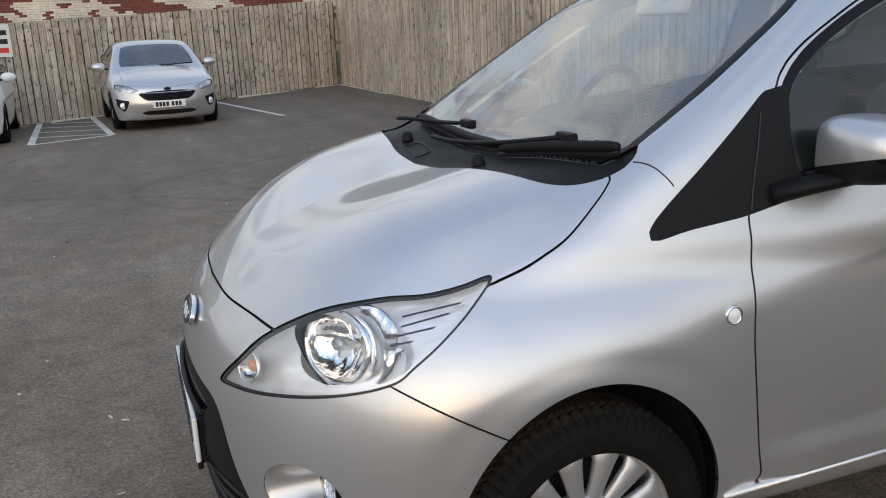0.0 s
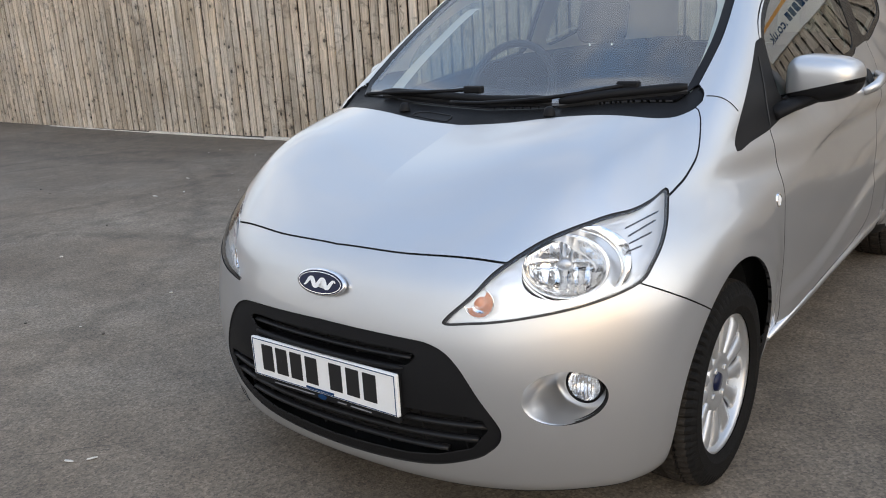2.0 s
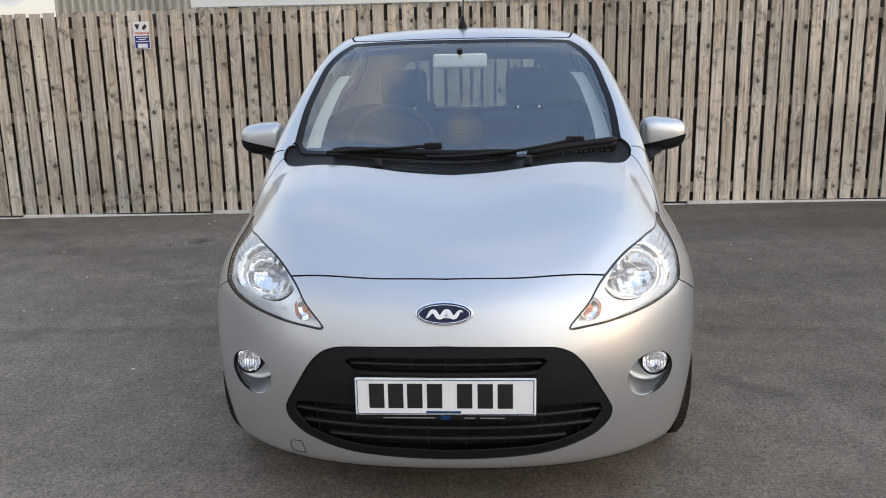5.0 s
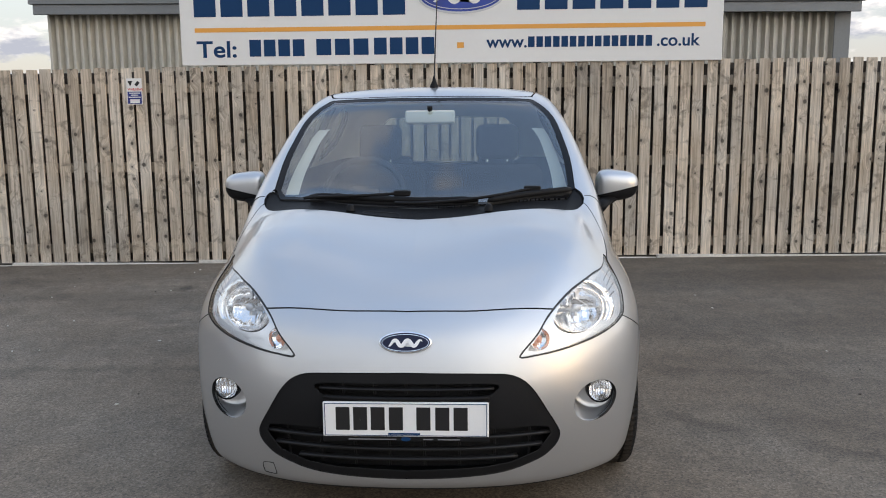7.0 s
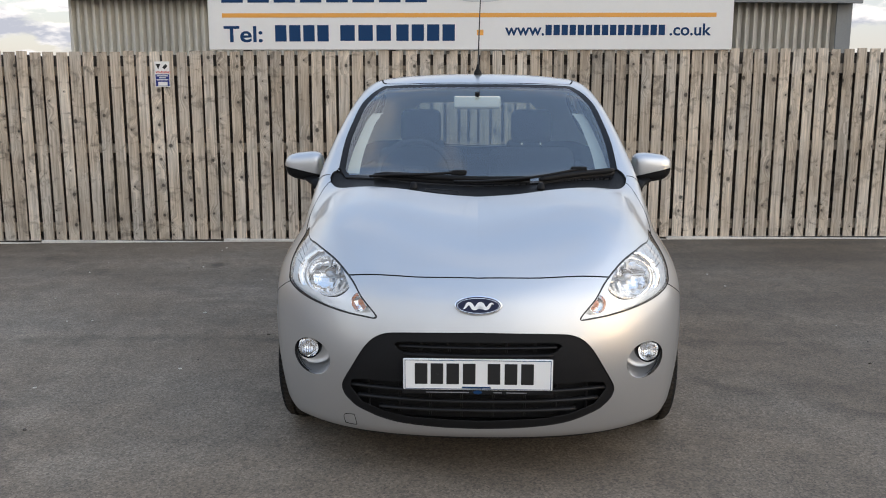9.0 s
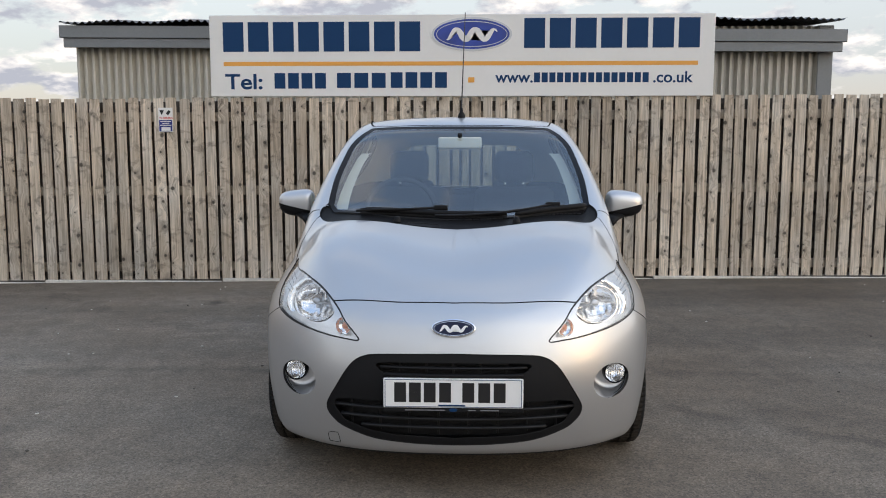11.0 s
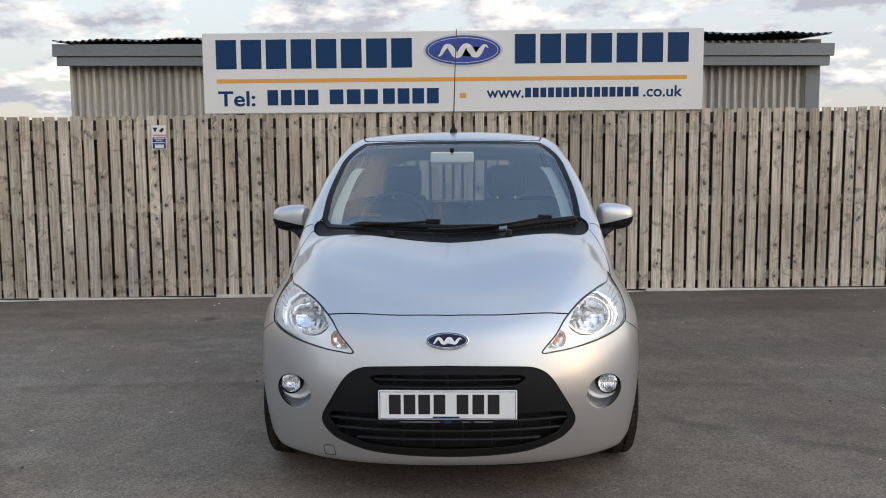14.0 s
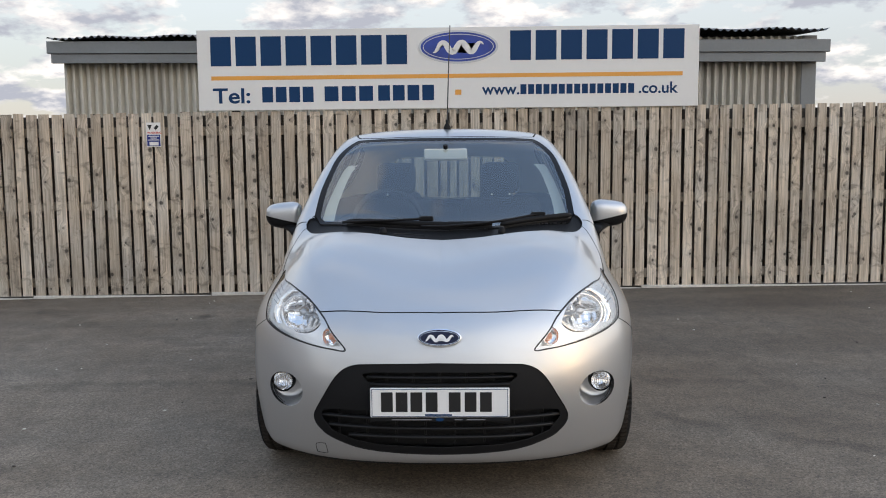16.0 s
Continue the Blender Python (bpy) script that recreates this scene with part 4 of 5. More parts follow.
def fog_well(side):
    """A round well cut straight back into the bumper, with a rolled rim."""
    b = bmesh.new()
    rings = []
    for grow, back, floor_share in ((1.035, .0005, 0), (1.0, .003, 0), (.975, .010, 0), (.93, .0, .55), (.87, .0, .92), (.78, .0, 1), (.5, .0, 1)):
        a = np.arange(72) * 2 * math.pi / 72
        x, z = .612 + .078 * grow * np.cos(a), .427 + .067 * grow * np.sin(a)
        lo, hi = np.full(72, -.2), np.full(72, .6)
        for _ in range(26):
            mid = (lo + hi) / 2
            inside = body_form(np.stack([x, mid, z], -1)) < 0
            lo, hi = np.where(inside, lo, mid), np.where(inside, mid, hi)
        y = hi + back
        y = y + np.maximum(.004, .262 - y) * floor_share + .006 * (floor_share > 0)
        ring = [b.verts.new((side * p, q, r)) for p, q, r in zip(x, y, z)]
        rings.append(ring)
    for r0, r1 in zip(rings, rings[1:]):
        for k in range(72):
            b.faces.new((r0[k], r0[(k + 1) % 72], r1[(k + 1) % 72], r1[k]))
    b.faces.new(rings[-1])
    return b


# headlamps and fog lamps
for side, (lens, hole) in zip((1, -1), zip(halves(lamp_skin), halves(lamp_hole))):
    lamp = skin_part("headlamp", lens, LENS, car, "clear headlamp with chrome reflector and amber indicator", 0, .002)
    lamp.visible_shadow = False
    seal = clip(hole, field(hole, "lamp") - .0035)
    skin_part("lamp_seal", clip(seal, -field(seal, "lamp") - .0052), INK, lamp, "black lamp seal", .02, .004)
    axle, aim = np.array((side * .560, .286, .708)), np.array((side * .40, -.88, .20)) / .987
    hole = clip(hole, field(hole, "lamp") - .002)
    off = hole[0] - axle
    turn_in = np.array(Vector((side * .40, -.88, .20)).to_track_quat("X", "Z").to_matrix())
    v, nrm, tri = clip(hole, .088 - np.hypot(off @ turn_in[:, 1] / 1.08, off @ turn_in[:, 2] / .80))
    n = nrm / np.linalg.norm(nrm, axis=1, keepdims=True)
    depth = .062 * step(0, .030, -field((v, nrm, tri), "lamp"))
    skin_part("lamp_housing", (v - n * depth[:, None], nrm, tri), REFLECTOR, lamp, "silvered lamp housing", 0, .006)
    for (cx, cy, cz), r, d in (((.560, .286, .708), .090, .060), ((.424, .126, .646), .034, .024)):
        m = Matrix.Translation((side * cx, cy, cz)) @ Vector((side * .40, -.88, .20)).to_track_quat("X", "Z").to_matrix().to_4x4()
        if r > .05:
            m = m @ Matrix.Diagonal((1, 1.08, .80, 1))
        bowl = [(.000, r + .002), (.002, r)] + [(-d * math.sin(a), r * math.cos(a)) for a in np.linspace(.08, 1.56, 14)]
        shape = lathe(bowl, 72)
        if r > .05:
            for q in shape.verts:
                depth = min(1, max(0, -q.co.x / d * 2))
                q.co.x += .003 * depth * abs(math.sin(q.co.y * 115)) - (.004 * depth if abs(q.co.z) < .012 else 0)
        part("reflector_bowl", tuck(moved(shape, m), .008), FACETS, lamp, smooth=True)
        if r > .05:
            part("lamp_ring", tuck(moved(lathe([(-.02, .098), (-.002, .097), (.002, .094), (-.004, .089)], 64), m)), CHROME, lamp, smooth=True)
            part("lamp_bezel", tuck(moved(lathe([(-.05, .128), (-.020, .127), (-.010, .122), (-.012, .108), (-.030, .100)], 64), m @ pose(0, side * .016, 0)), .010), FACETS, lamp, "bright bezel round the main lamp", True)
            part("bulb", moved(lathe([(-d, .010), (-.012, .010), (-.004, .007), (0, 0)], 16), m), ALLOY, lamp)
            part("bulb_shade", moved(lathe([(-.016, .017), (-.006, .017), (-.002, .014), (-.002, .0)], 24), m @ pose(0, 0, .006)), ALLOY, lamp, smooth=True)
            part("shade_foot", moved(box(-.04, -.005, -.030, -.012, .005, -.008, .002, 1), m), ALLOY, lamp)
        else:
            part("indicator", tuck(moved(lathe([(-.022, .015), (-.012, .014), (-.006, .009), (-.004, 0)], 24), m), .008), AMBER, lamp, "amber indicator bulb cover", True)
    for p, q in (((.660, .392, .785), (.693, .462, .805)), ((.671, .388, .769), (.697, .444, .789)), ((.677, .383, .754), (.702, .426, .768)), ((.677, .367, .737), (.698, .400, .746))):
        part("lamp_fin", tuck(sweep([(side * x, y, z) for x, y, z in (p, q)], .0022, 5), .004), INK, lamp)
    m = Matrix.Translation((side * .634, .240, .445)) @ Vector((side * .14, -.99, .04)).to_track_quat("X", "Z").to_matrix().to_4x4()
    part("fog_well", fog_well(side), SILVER, car, "silver well round the fog lamp", True)
    fog = part("fog_lamp", moved(lathe([(-.024, .045), (.004, .045), (.007, .043), (.007, .0405), (.002, .039)], 40), m), BLACK_GLOSS, car, "round fog lamp in a dark ring", True)
    part("fog_reflector", moved(lathe([(.003, .040), (-.008, .033), (-.020, .018), (-.024, 0)], 32), m), FACETS, fog, smooth=True)
    for k in range(-3, 4):
        part("fog_rib", moved(box(.001, k * .009 - .001, -.03 + abs(k) * .004, .004, k * .009 + .001, .03 - abs(k) * .004), m), CHROME, fog)
    part("fog_lens", moved(lathe([(.005, .038), (.012, .026), (.015, 0)], 32), m), LENS, fog, smooth=True).visible_shadow = False
    # side repeater
    m = Matrix.Translation((side * .818, 1.053, .729)) @ Vector((side, -.03, .05)).to_track_quat("X", "Z").to_matrix().to_4x4()
    rep = part("side_repeater", moved(lathe([(-.01, .021), (.003, .021), (.005, .017), (.003, .015)], 28), m), CHROME, car, "round clear side repeater", True)
    part("repeater_lens", moved(lathe([(.002, .016), (.006, .010), (.007, 0)], 24), m), WHITE_PLATE, rep, smooth=True)
    # wing mirror
    mm = pose(side * .850, 1.362, 1.040) @ pose(0, 0, 0, 0, side * 2, -side * 8)
    for name, mat, lo, hi, label in (("mirror_shell", SILVER, -.020, .1, "silver mirror shell"), ("mirror_base", BLACK_PLASTIC, -.1, -.020, "black mirror underside")):
        b = bmesh.new()
        bmesh.ops.create_uvsphere(b, u_segments=48, v_segments=32, radius=1)
        for q in b.verts:
            s = Vector([math.copysign(abs(c) ** .60, c) for c in q.co])
            s = Vector((s.x * .097, s.y * .082, s.z * .069))
            s.z += .016 * (s.x * side / .1) * (1 if s.z < 0 else -.5)
            s.y += .02 * (s.x * side / .1)
            q.co = s
        for z, keep_above in ((lo, True), (hi, False)):
            bmesh.ops.bisect_plane(b, geom=b.verts[:] + b.edges[:] + b.faces[:], plane_co=(0, 0, z), plane_no=(-side * .27, 0, 1), clear_inner=keep_above, clear_outer=not keep_above)
        if name == "mirror_base":
            bmesh.ops.scale(b, vec=(.985, .985, 1), verts=b.verts)
        mirror = part(name, moved(b, mm), mat, car if name == "mirror_shell" else mirror, label, True)
    part("mirror_arm", sweep([(side * .735, 1.20, .952), (side * .775, 1.27, .968), (side * .835, 1.34, .992)], [.046, .036, .034], 12, .55), BLACK_PLASTIC, mirror, "black mirror arm", True)
    part("mirror_glass", moved(slab(rounded([(-.085, -.035), (-.06, .052), (.05, .055), (.085, .02), (.075, -.04), (-.03, -.052)], 5), .004), mm @ pose(0, .066, 0) @ Matrix.Diagonal((.9, 1, .9, 1))), CHROME, mirror)
    # door handle
    h = part("door_handle", sweep([(side * .806, 2.12, .918), (side * .835, 2.17, .935), (side * .838, 2.28, .955), (side * .800, 2.36, .965)], [.012, .017, .017, .012], 10, 1.2), SILVER, car, "silver door handle", True)
    part("handle_recess", moved(lathe([(0, 0), (.002, .04), (-.002, .045)], 24), pose(side * .803, 2.24, .952, 0, 0, 0) @ pose(0, 0, 0, 0, -side * 18, 0)), DARK, h)
    # waist strip under the door glass, and the sill
    part("waist_strip", sweep([(side * (.757 - .009 * k), y, z) for k, (y, z) in enumerate(((1.27, .982), (1.6, 1.017), (1.92, 1.049), (2.2, 1.083)))], .012, 8, .8), BLACK_PLASTIC, car)
    part("sill_edge", sweep([(side * .799, 1.06, .305), (side * .801, 1.6, .312), (side * .803, 2.2, .322), (side * .803, 2.88, .325)], .014, 8, .7), SILVER, car, "silver sill edge", True)

# wheels
def tyre_mesh():
    prof = [(-.085, .192), (-.098, .215), (-.098, .245), (-.090, .268), (-.078, .280), (-.058, .284), (-.052, .284), (-.050, .278), (-.042, .278), (-.040, .285), (-.006, .286), (-.004, .279), (.004, .279), (.006, .286), (.040, .285), (.042, .278), (.050, .278), (.052, .284), (.058, .284), (.078, .280), (.090, .268), (.098, .245), (.098, .215), (.085, .192)]
    b = lathe(prof, 216)
    for v in b.verts:
        r = math.hypot(v.co.y, v.co.z)
        a = math.atan2(v.co.z, v.co.y) / (2 * math.pi) * 216
        if r > .262 and abs(v.co.x) > .012 and round(a) % 3 == 0:
            v.co.y *= (r - .009) / r
            v.co.z *= (r - .009) / r
    return b


def spoke_mesh():
    """One broad alloy spoke from hub to rim, hollowed along its middle."""
    b = bmesh.new()
    rings = []
    for r, half, top in ((.060, .0130, .058), (.082, .0165, .061), (.12, .0200, .064), (.160, .0255, .066), (.180, .0330, .064), (.192, .0400, .056)):
        rings.append([b.verts.new((top + dx, c * half, r)) for c, dx in ((-1, -.014), (-1, -.005), (-.8, .000), (0, .003), (.8, .000), (1, -.005), (1, -.014))])
    for p, q in zip(rings, rings[1:]):
        for i in range(6):
            b.faces.new((p[i], p[i + 1], q[i + 1], q[i]))
    return b


wheel = part("wheel", lathe([(-.085, .186), (-.080, .196), (-.06, .190), (-.03, .176), (.03, .176), (.055, .184), (.070, .197), (.078, .197), (.082, .192), (.070, .186), (.045, .180)], 72), ALLOY, car, "silver multi-spoke alloy wheel", True)
tyre = part("tyre", tyre_mesh(), RUBBER, wheel, "black road tyre with dusty tread", False)
tyre.data.materials.append(TREAD)
tyre.data.polygons.foreach_set("material_index", [int(math.hypot(p.center.y, p.center.z) > .275) for p in tyre.data.polygons])
part("brake_disc", lathe([(-.02, 0), (-.02, .172), (-.03, .172), (-.03, 0)], 48), DARK, wheel)
part("hub", lathe([(.030, .086), (.056, .086), (.062, .080), (.064, .060), (.060, .036), (.058, .030), (.060, .0)], 40), ALLOY, wheel, smooth=True)
part("centre_cap", lathe([(.058, .027), (.066, .024), (.068, 0)], 32), BLUE_BADGE, wheel, "dark blue centre cap", True)
for k in range(4):
    a = k * math.pi / 2 + .4
    part("wheel_nut", moved(lathe([(.05, .009), (.066, .009), (.068, .007), (.068, 0)], 6), pose(0, .050 * math.cos(a), .050 * math.sin(a))), ALLOY, wheel)
spoke_me = None
for k in range(13):
    if spoke_me is None:
        sp = part("spoke", spoke_mesh(), ALLOY, wheel, smooth=True)
        spoke_me = sp.data
    else:
        sp = new("spoke", spoke_me)
        sp.parent = wheel
    sp.matrix_basis = Euler((2 * math.pi * k / 13, 0, 0)).to_matrix().to_4x4()
wheel.matrix_basis = pose(.712, *FRONT_WHEEL, 12)
for x, (wy, wz), turn, spin in ((-.712, FRONT_WHEEL, 180, 30), (.712, REAR_WHEEL, 0, 40), (-.712, REAR_WHEEL, 180, 5)):
    copy_thing(wheel, pose(x, wy, wz, 0, 0, turn) @ pose(0, 0, 0, spin))
for wy, wz in (FRONT_WHEEL, REAR_WHEEL):
    for side in (1, -1):
        well = moved(lathe([(0, .0), (0, .345), (side * .235, .345)], 64), pose(side * .52, wy, wz + .02) @ Matrix.Diagonal((1, .91, 1, 1)))
        bmesh.ops.bisect_plane(well, geom=well.verts[:] + well.edges[:] + well.faces[:], plane_co=(0, 0, .22), plane_no=(0, 0, 1), clear_inner=True)
        part("wheel_well", well, DARK, car, smooth=True)


# the square lid over the towing eye, low on the bumper
lid = rounded([(-.486, .224), (-.452, .231), (-.446, .226), (-.440, .195), (-.444, .188), (-.478, .188), (-.484, .192)], 4)
part("towing_eye_lid", sweep([on_nose(x, z) for x, z in list(lid) + [lid[0]]], .0013, 5), GREY_PLASTIC, car, "joint of the square towing-eye lid")

# wipers, scuttle studs, aerial
def on_screen(x, y, lift=.0):
    """A place on the windscreen or scuttle, seen from above."""
    lo, hi = .8, 1.6
    for _ in range(30):
        m = (lo + hi) / 2
        lo, hi = (m, hi) if body_form(np.array((x, y, m))) < 0 else (lo, m)
    return (x, y, lo + lift)


for blade, arm in ((((-.45, .841), (.225, .815)), ((-.46, .770), (-.30, .809), (-.08, .855))), (((.262, .796), (.598, .918)), ((-.10, .755), (.15, .779), (.30, .813), (.44, .880)))):
    pts = [on_screen(blade[0][0] + (blade[1][0] - blade[0][0]) * t, blade[0][1] + (blade[1][1] - blade[0][1]) * t, .016) for t in np.linspace(0, 1, 16)]
    w = part("wiper", sweep(pts, [.006] + [.0105] * 14 + [.007], 8, 1.3), BLACK_PLASTIC, car, "black wiper", True)
    line = [on_screen(x, y, .030) for x, y in rounded(arm, 6, False)]
    part("wiper_arm", sweep(line, .0075, 8, .8), BLACK_PLASTIC, w, smooth=True)
    part("wiper_joint", moved(box(-.034, -.013, -.014, .034, .013, .010, .006), Matrix.Translation(line[-1])), BLACK_PLASTIC, w)
    part("wiper_rubber", sweep([(x, y, z - .012) for x, y, z in pts], .004, 6, 2.4), INK, w)
lid_ring = rounded([(-.22, .712), (-.19, .706), (-.09, .695), (-.075, .705), (-.085, .738), (-.11, .746), (-.19, .752), (-.215, .742)], 4)
part("scuttle_lid", sweep([on_screen(x, y, -.0065) for x, y in list(lid_ring) + [lid_ring[0]]], .0016, 5), INK, car, "joint of the small lid in the scuttle panel")
for x in (-.27, .265):
    part("washer_jet", moved(lathe([(0, .018), (.020, .014), (.026, .006), (.026, 0)], 16, "z"), Matrix.Translation(on_screen(x, .735, -.006))), BLACK_PLASTIC, car, smooth=True)


def on_side(y, z, lift=0.0):
    """A place on the car's flank, seen from its side."""
    lo, hi = .4, 1.0
    for _ in range(24):
        m = (lo + hi) / 2
        lo, hi = (m, hi) if body_form(np.array((m, y, z))) < 0 else (lo, m)
    return (lo + lift, y, z)


for side in (1, -1):
    joint = [on_screen(x, y, .0003) for x, y in rounded([(.652, .918), (.684, .939), (.706, .954), (.722, .969)], 5, False)]
    part("panel_joint", sweep([(side * x, y, z) for x, y, z in joint], .0016, 6), INK, car, "joint between front wing and pillar")
    joint = [on_side(y, z, .0005) for y, z in rounded([(1.133, .928), (1.150, .985), (1.172, 1.045), (1.196, 1.118)], 4, False)]
    part("trim_joint", sweep([(side * x, y, z) for x, y, z in joint], .0018, 6), INK, car, "joint across the corner trim")
aerial = part("aerial", moved(lathe([(0, .021), (.012, .020), (.034, .009), (.055, .006), (.055, 0)], 20, "z"), pose(.004, 1.735, 1.494)), BLACK_PLASTIC, car, "thin black roof aerial", True)
part("aerial_rod", sweep([(.004, 1.74, 1.53), (.012, 1.80, 1.80), (.022, 1.88, 2.09)], [.004, .003, .0025], 6), INK, aerial)

# inside the car
skin_in = clip(skin, 1.09 - skin[0][:, 2])
for name, edge in (("screen", -.010), ("window", .004), ("quarter", .004), ("rear_window", .012)):
    skin_in = clip(skin_in, -edge - field(skin_in, name))
trim = clip(clip(skin, 1.10 - skin[0][:, 2]), .36 - np.abs(clip(skin, 1.10 - skin[0][:, 2])[0][:, 0]))
trim = clip(trim, np.maximum(np.abs(field(trim, "screen") + .026) - .030, trim[0][:, 2] - 1.37))
for piece in halves(trim):
    skin_part("pillar_trim", piece, CREAM, car, "pale trim on the windscreen pillar", 0, .085)
skin_part("headlining", skin_in, CREAM, car, "pale grey headlining and pillar trim", 0, .032)
part("cabin_floor", box(-.70, .95, .22, .70, 3.3, .30, .02), FABRIC, car)
for s in (-1, 1):
    part("door_lining", box(s * .70 - .02, 1.15, .30, s * .70 + .02, 3.0, .96, .015), FABRIC, car)
b = bmesh.new()
dash = sweep([(x, 1.12 + .10 * (1 - (x / .66) ** 2) * -.4, .83) for x in np.linspace(-.66, .66, 17)], .19, 20, .72)
part("dashboard", dash, DASH, car, "dark grey dashboard", True)
part("instrument_hood", moved(lathe([(-.16, .04), (-.13, .085), (0, .10), (.13, .085), (.16, .04)], 24), pose(-.335, 1.22, .925)), BLACK_PLASTIC, car, smooth=True)
ring = [(.185 * math.cos(a), .185 * math.sin(a), 0) for a in np.linspace(0, 2 * math.pi, 41)]
wm = pose(-.310, 1.42, .990, 66)
steer = part("steering_wheel", moved(sweep(ring, .015, 10, 1, (0, 0, 1), False), wm), GREY_PLASTIC, car, "dark steering wheel", True)
part("steering_hub", moved(box(-.07, -.055, -.04, .07, .05, .01, .02), wm), BLACK_PLASTIC, steer)
for q in ((-.175, 0), (.175, 0), (0, -.175)):
    part("steering_spoke", moved(sweep([(q[0] * .3, q[1] * .3, -.01), (q[0], q[1], 0)], .018, 8, .4), wm), BLACK_PLASTIC, steer)


def seat(x, y, wide, back=1.11, head=True):
    st = part("seat", joined(box(x - wide / 2, y - .30, .42, x + wide / 2, y + .22, .58, .05, 3)), FABRIC, car, "dark fabric seat", True)
    lean = pose(x, y + .20, .50, -14)
    part("backrest", moved(box(-wide / 2, -.06, 0, wide / 2, .07, back - .50, .06, 4), lean), FABRIC, st, smooth=True)
    if head:
        part("headrest", moved(box(-.12, -.045, back - .475, .12, .045, back - .275, .045, 4), lean), FABRIC, st, smooth=True)
        for d in (-.055, .055):
            part("headrest_post", moved(sweep([(d, 0, back - .487), (d, 0, back - .47)], .005, 8, 1, (0, 1, 0)), lean), CHROME, st)
    return st


seat(-.325, 1.86, .50)
seat(.325, 1.86, .50)
rear_seat = seat(0, 2.68, 1.20, 1.02, False)
for x in (-.33, .33):
    part("headrest", moved(box(x - .12, -.04, .47, x + .12, .04, .62, .04, 4), pose(0, 2.88, .50, -14)), FABRIC, rear_seat, smooth=True)
rvm = part("rear_view_mirror", moved(box(-.115, -.012, -.030, .115, .022, .030, .010, 3), pose(.0, 1.435, 1.352, -8)), CREAM, car, "pale rear-view mirror on the windscreen", True)
part("mirror_stalk", sweep([(0, 1.445, 1.36), (0, 1.43, 1.40)], .012, 8), BLACK_PLASTIC, rvm)


# ---- the sign over the fence: lettering of names and numbers as plain bars ----
sign = thing("sign_board", pose(0, 0, 0), "long white sign board with navy print over the fence", "sign")
SX, SZ, SK = -2.50, 2.612, 4.872 / 882


def sign_x(px):
    return SX + (px - 360) * SK


def sign_z(py):
    return SZ - (py - 61) * SK


board = part("board", box(SX, 5.285, 1.835, SX + 4.872, 5.312, SZ, .004, 1), SIGN_WHITE, sign)
for x in (-2.2, -.8, .75, 2.1):
    part("sign_post", box(x - .035, 5.50, .1, x + .035, 5.57, 2.5, .004, 1), TIMBER_SHADED, sign)
    part("sign_bracket", box(x - .02, 5.312, 2.2, x + .02, 5.50, 2.24), ALLOY, sign)


def sign_bar(name, a, b, c, d, mat, proud=.002):
    return part(name, box(sign_x(a), 5.285 - proud, sign_z(d), sign_x(b), 5.286, sign_z(c)), mat, sign)


def bar_row(a, b, count, c, d, share=.74, name="sign_character"):
    pitch = (b - a) / count
    for i in range(count):
        sign_bar(name, a + i * pitch, a + i * pitch + pitch * share, c, d, NAVY)


bar_row(384, 740, 8, 73, 124, .82)
bar_row(913, 1224, 7, 68, 119, .82)
bar_row(474, 570, 4, 161, 188, .80)
bar_row(585, 677, 3, 161, 187, .80)
bar_row(680, 784, 4, 160, 187, .80)
bar_row(931, 1133, 15, 161, 178, .78)
sign_bar("sign_stripe", 384, 1214, 141.5, 148.5, ORANGE)
sign_bar("sign_mark", 816, 827, 169, 178, ORANGE)


def text_part(name, words, size, m, mat, parent, deep=.0015, bold=.016):
    cu = bpy.data.curves.new(name, "FONT")
    cu.body, cu.size, cu.extrude, cu.offset = words, size, deep, size * bold
    tmp = new(name, cu)
    me = bpy.data.meshes.new_from_object(tmp.evaluated_get(bpy.context.evaluated_depsgraph_get()))
    bpy.data.objects.remove(tmp)
    ob = new(name, me)
    me.materials.clear()
    me.materials.append(mat)
    ob.parent, ob.matrix_basis = parent, m
    return ob


def lettered(name, words, size, m, mat, parent, deep=.0015, bold=.016):
    """A word, each character a part of its own."""
    for i, ch in enumerate(words):
        ob = text_part(name, words[:i + 1], size, m, mat, parent, deep, bold)
        far = max(v.co.x for v in ob.data.vertices)
        bpy.data.objects.remove(ob)
        ob = text_part(name, ch, size, m, mat, parent, deep, bold)
        ob.matrix_basis = m @ Matrix.Translation((far - max(v.co.x for v in ob.data.vertices), 0, 0))


lettered("sign_letter", "Tel:", .205, pose(sign_x(386), 5.2845, sign_z(188.5), 90) @ Matrix.Diagonal((1.2, 1, 1, 1)), NAVY, sign, .0015, .018)
lettered("sign_letter", "www.", .150, pose(sign_x(864), 5.2845, sign_z(178), 90) @ Matrix.Diagonal((1.02, 1, 1, 1)), NAVY, sign, .0015, .018)
lettered("sign_letter", ".co.uk", .150, pose(sign_x(1137), 5.2845, sign_z(178), 90) @ Matrix.Diagonal((1.04, 1, 1, 1)), NAVY, sign, .0015, .018)
logo = part("sign_emblem", moved(slab(oval(70 * SK, 29 * SK, 64), .004), pose(sign_x(822), 5.280, sign_z(95))), ALLOY, sign, "oval emblem, blue with a pale rim")
part("emblem_face", moved(slab(oval(66 * SK, 25.5 * SK, 64), .003), pose(sign_x(822), 5.2785, sign_z(95))), material("emblem_blue", (.02, .05, .30), .35, 0, .1, 6, .25, 4), logo)
part("emblem_line", moved(oval_ring(62 * SK, 22 * SK, .006, .002), pose(sign_x(822), 5.2765, sign_z(95))), ALLOY, logo)
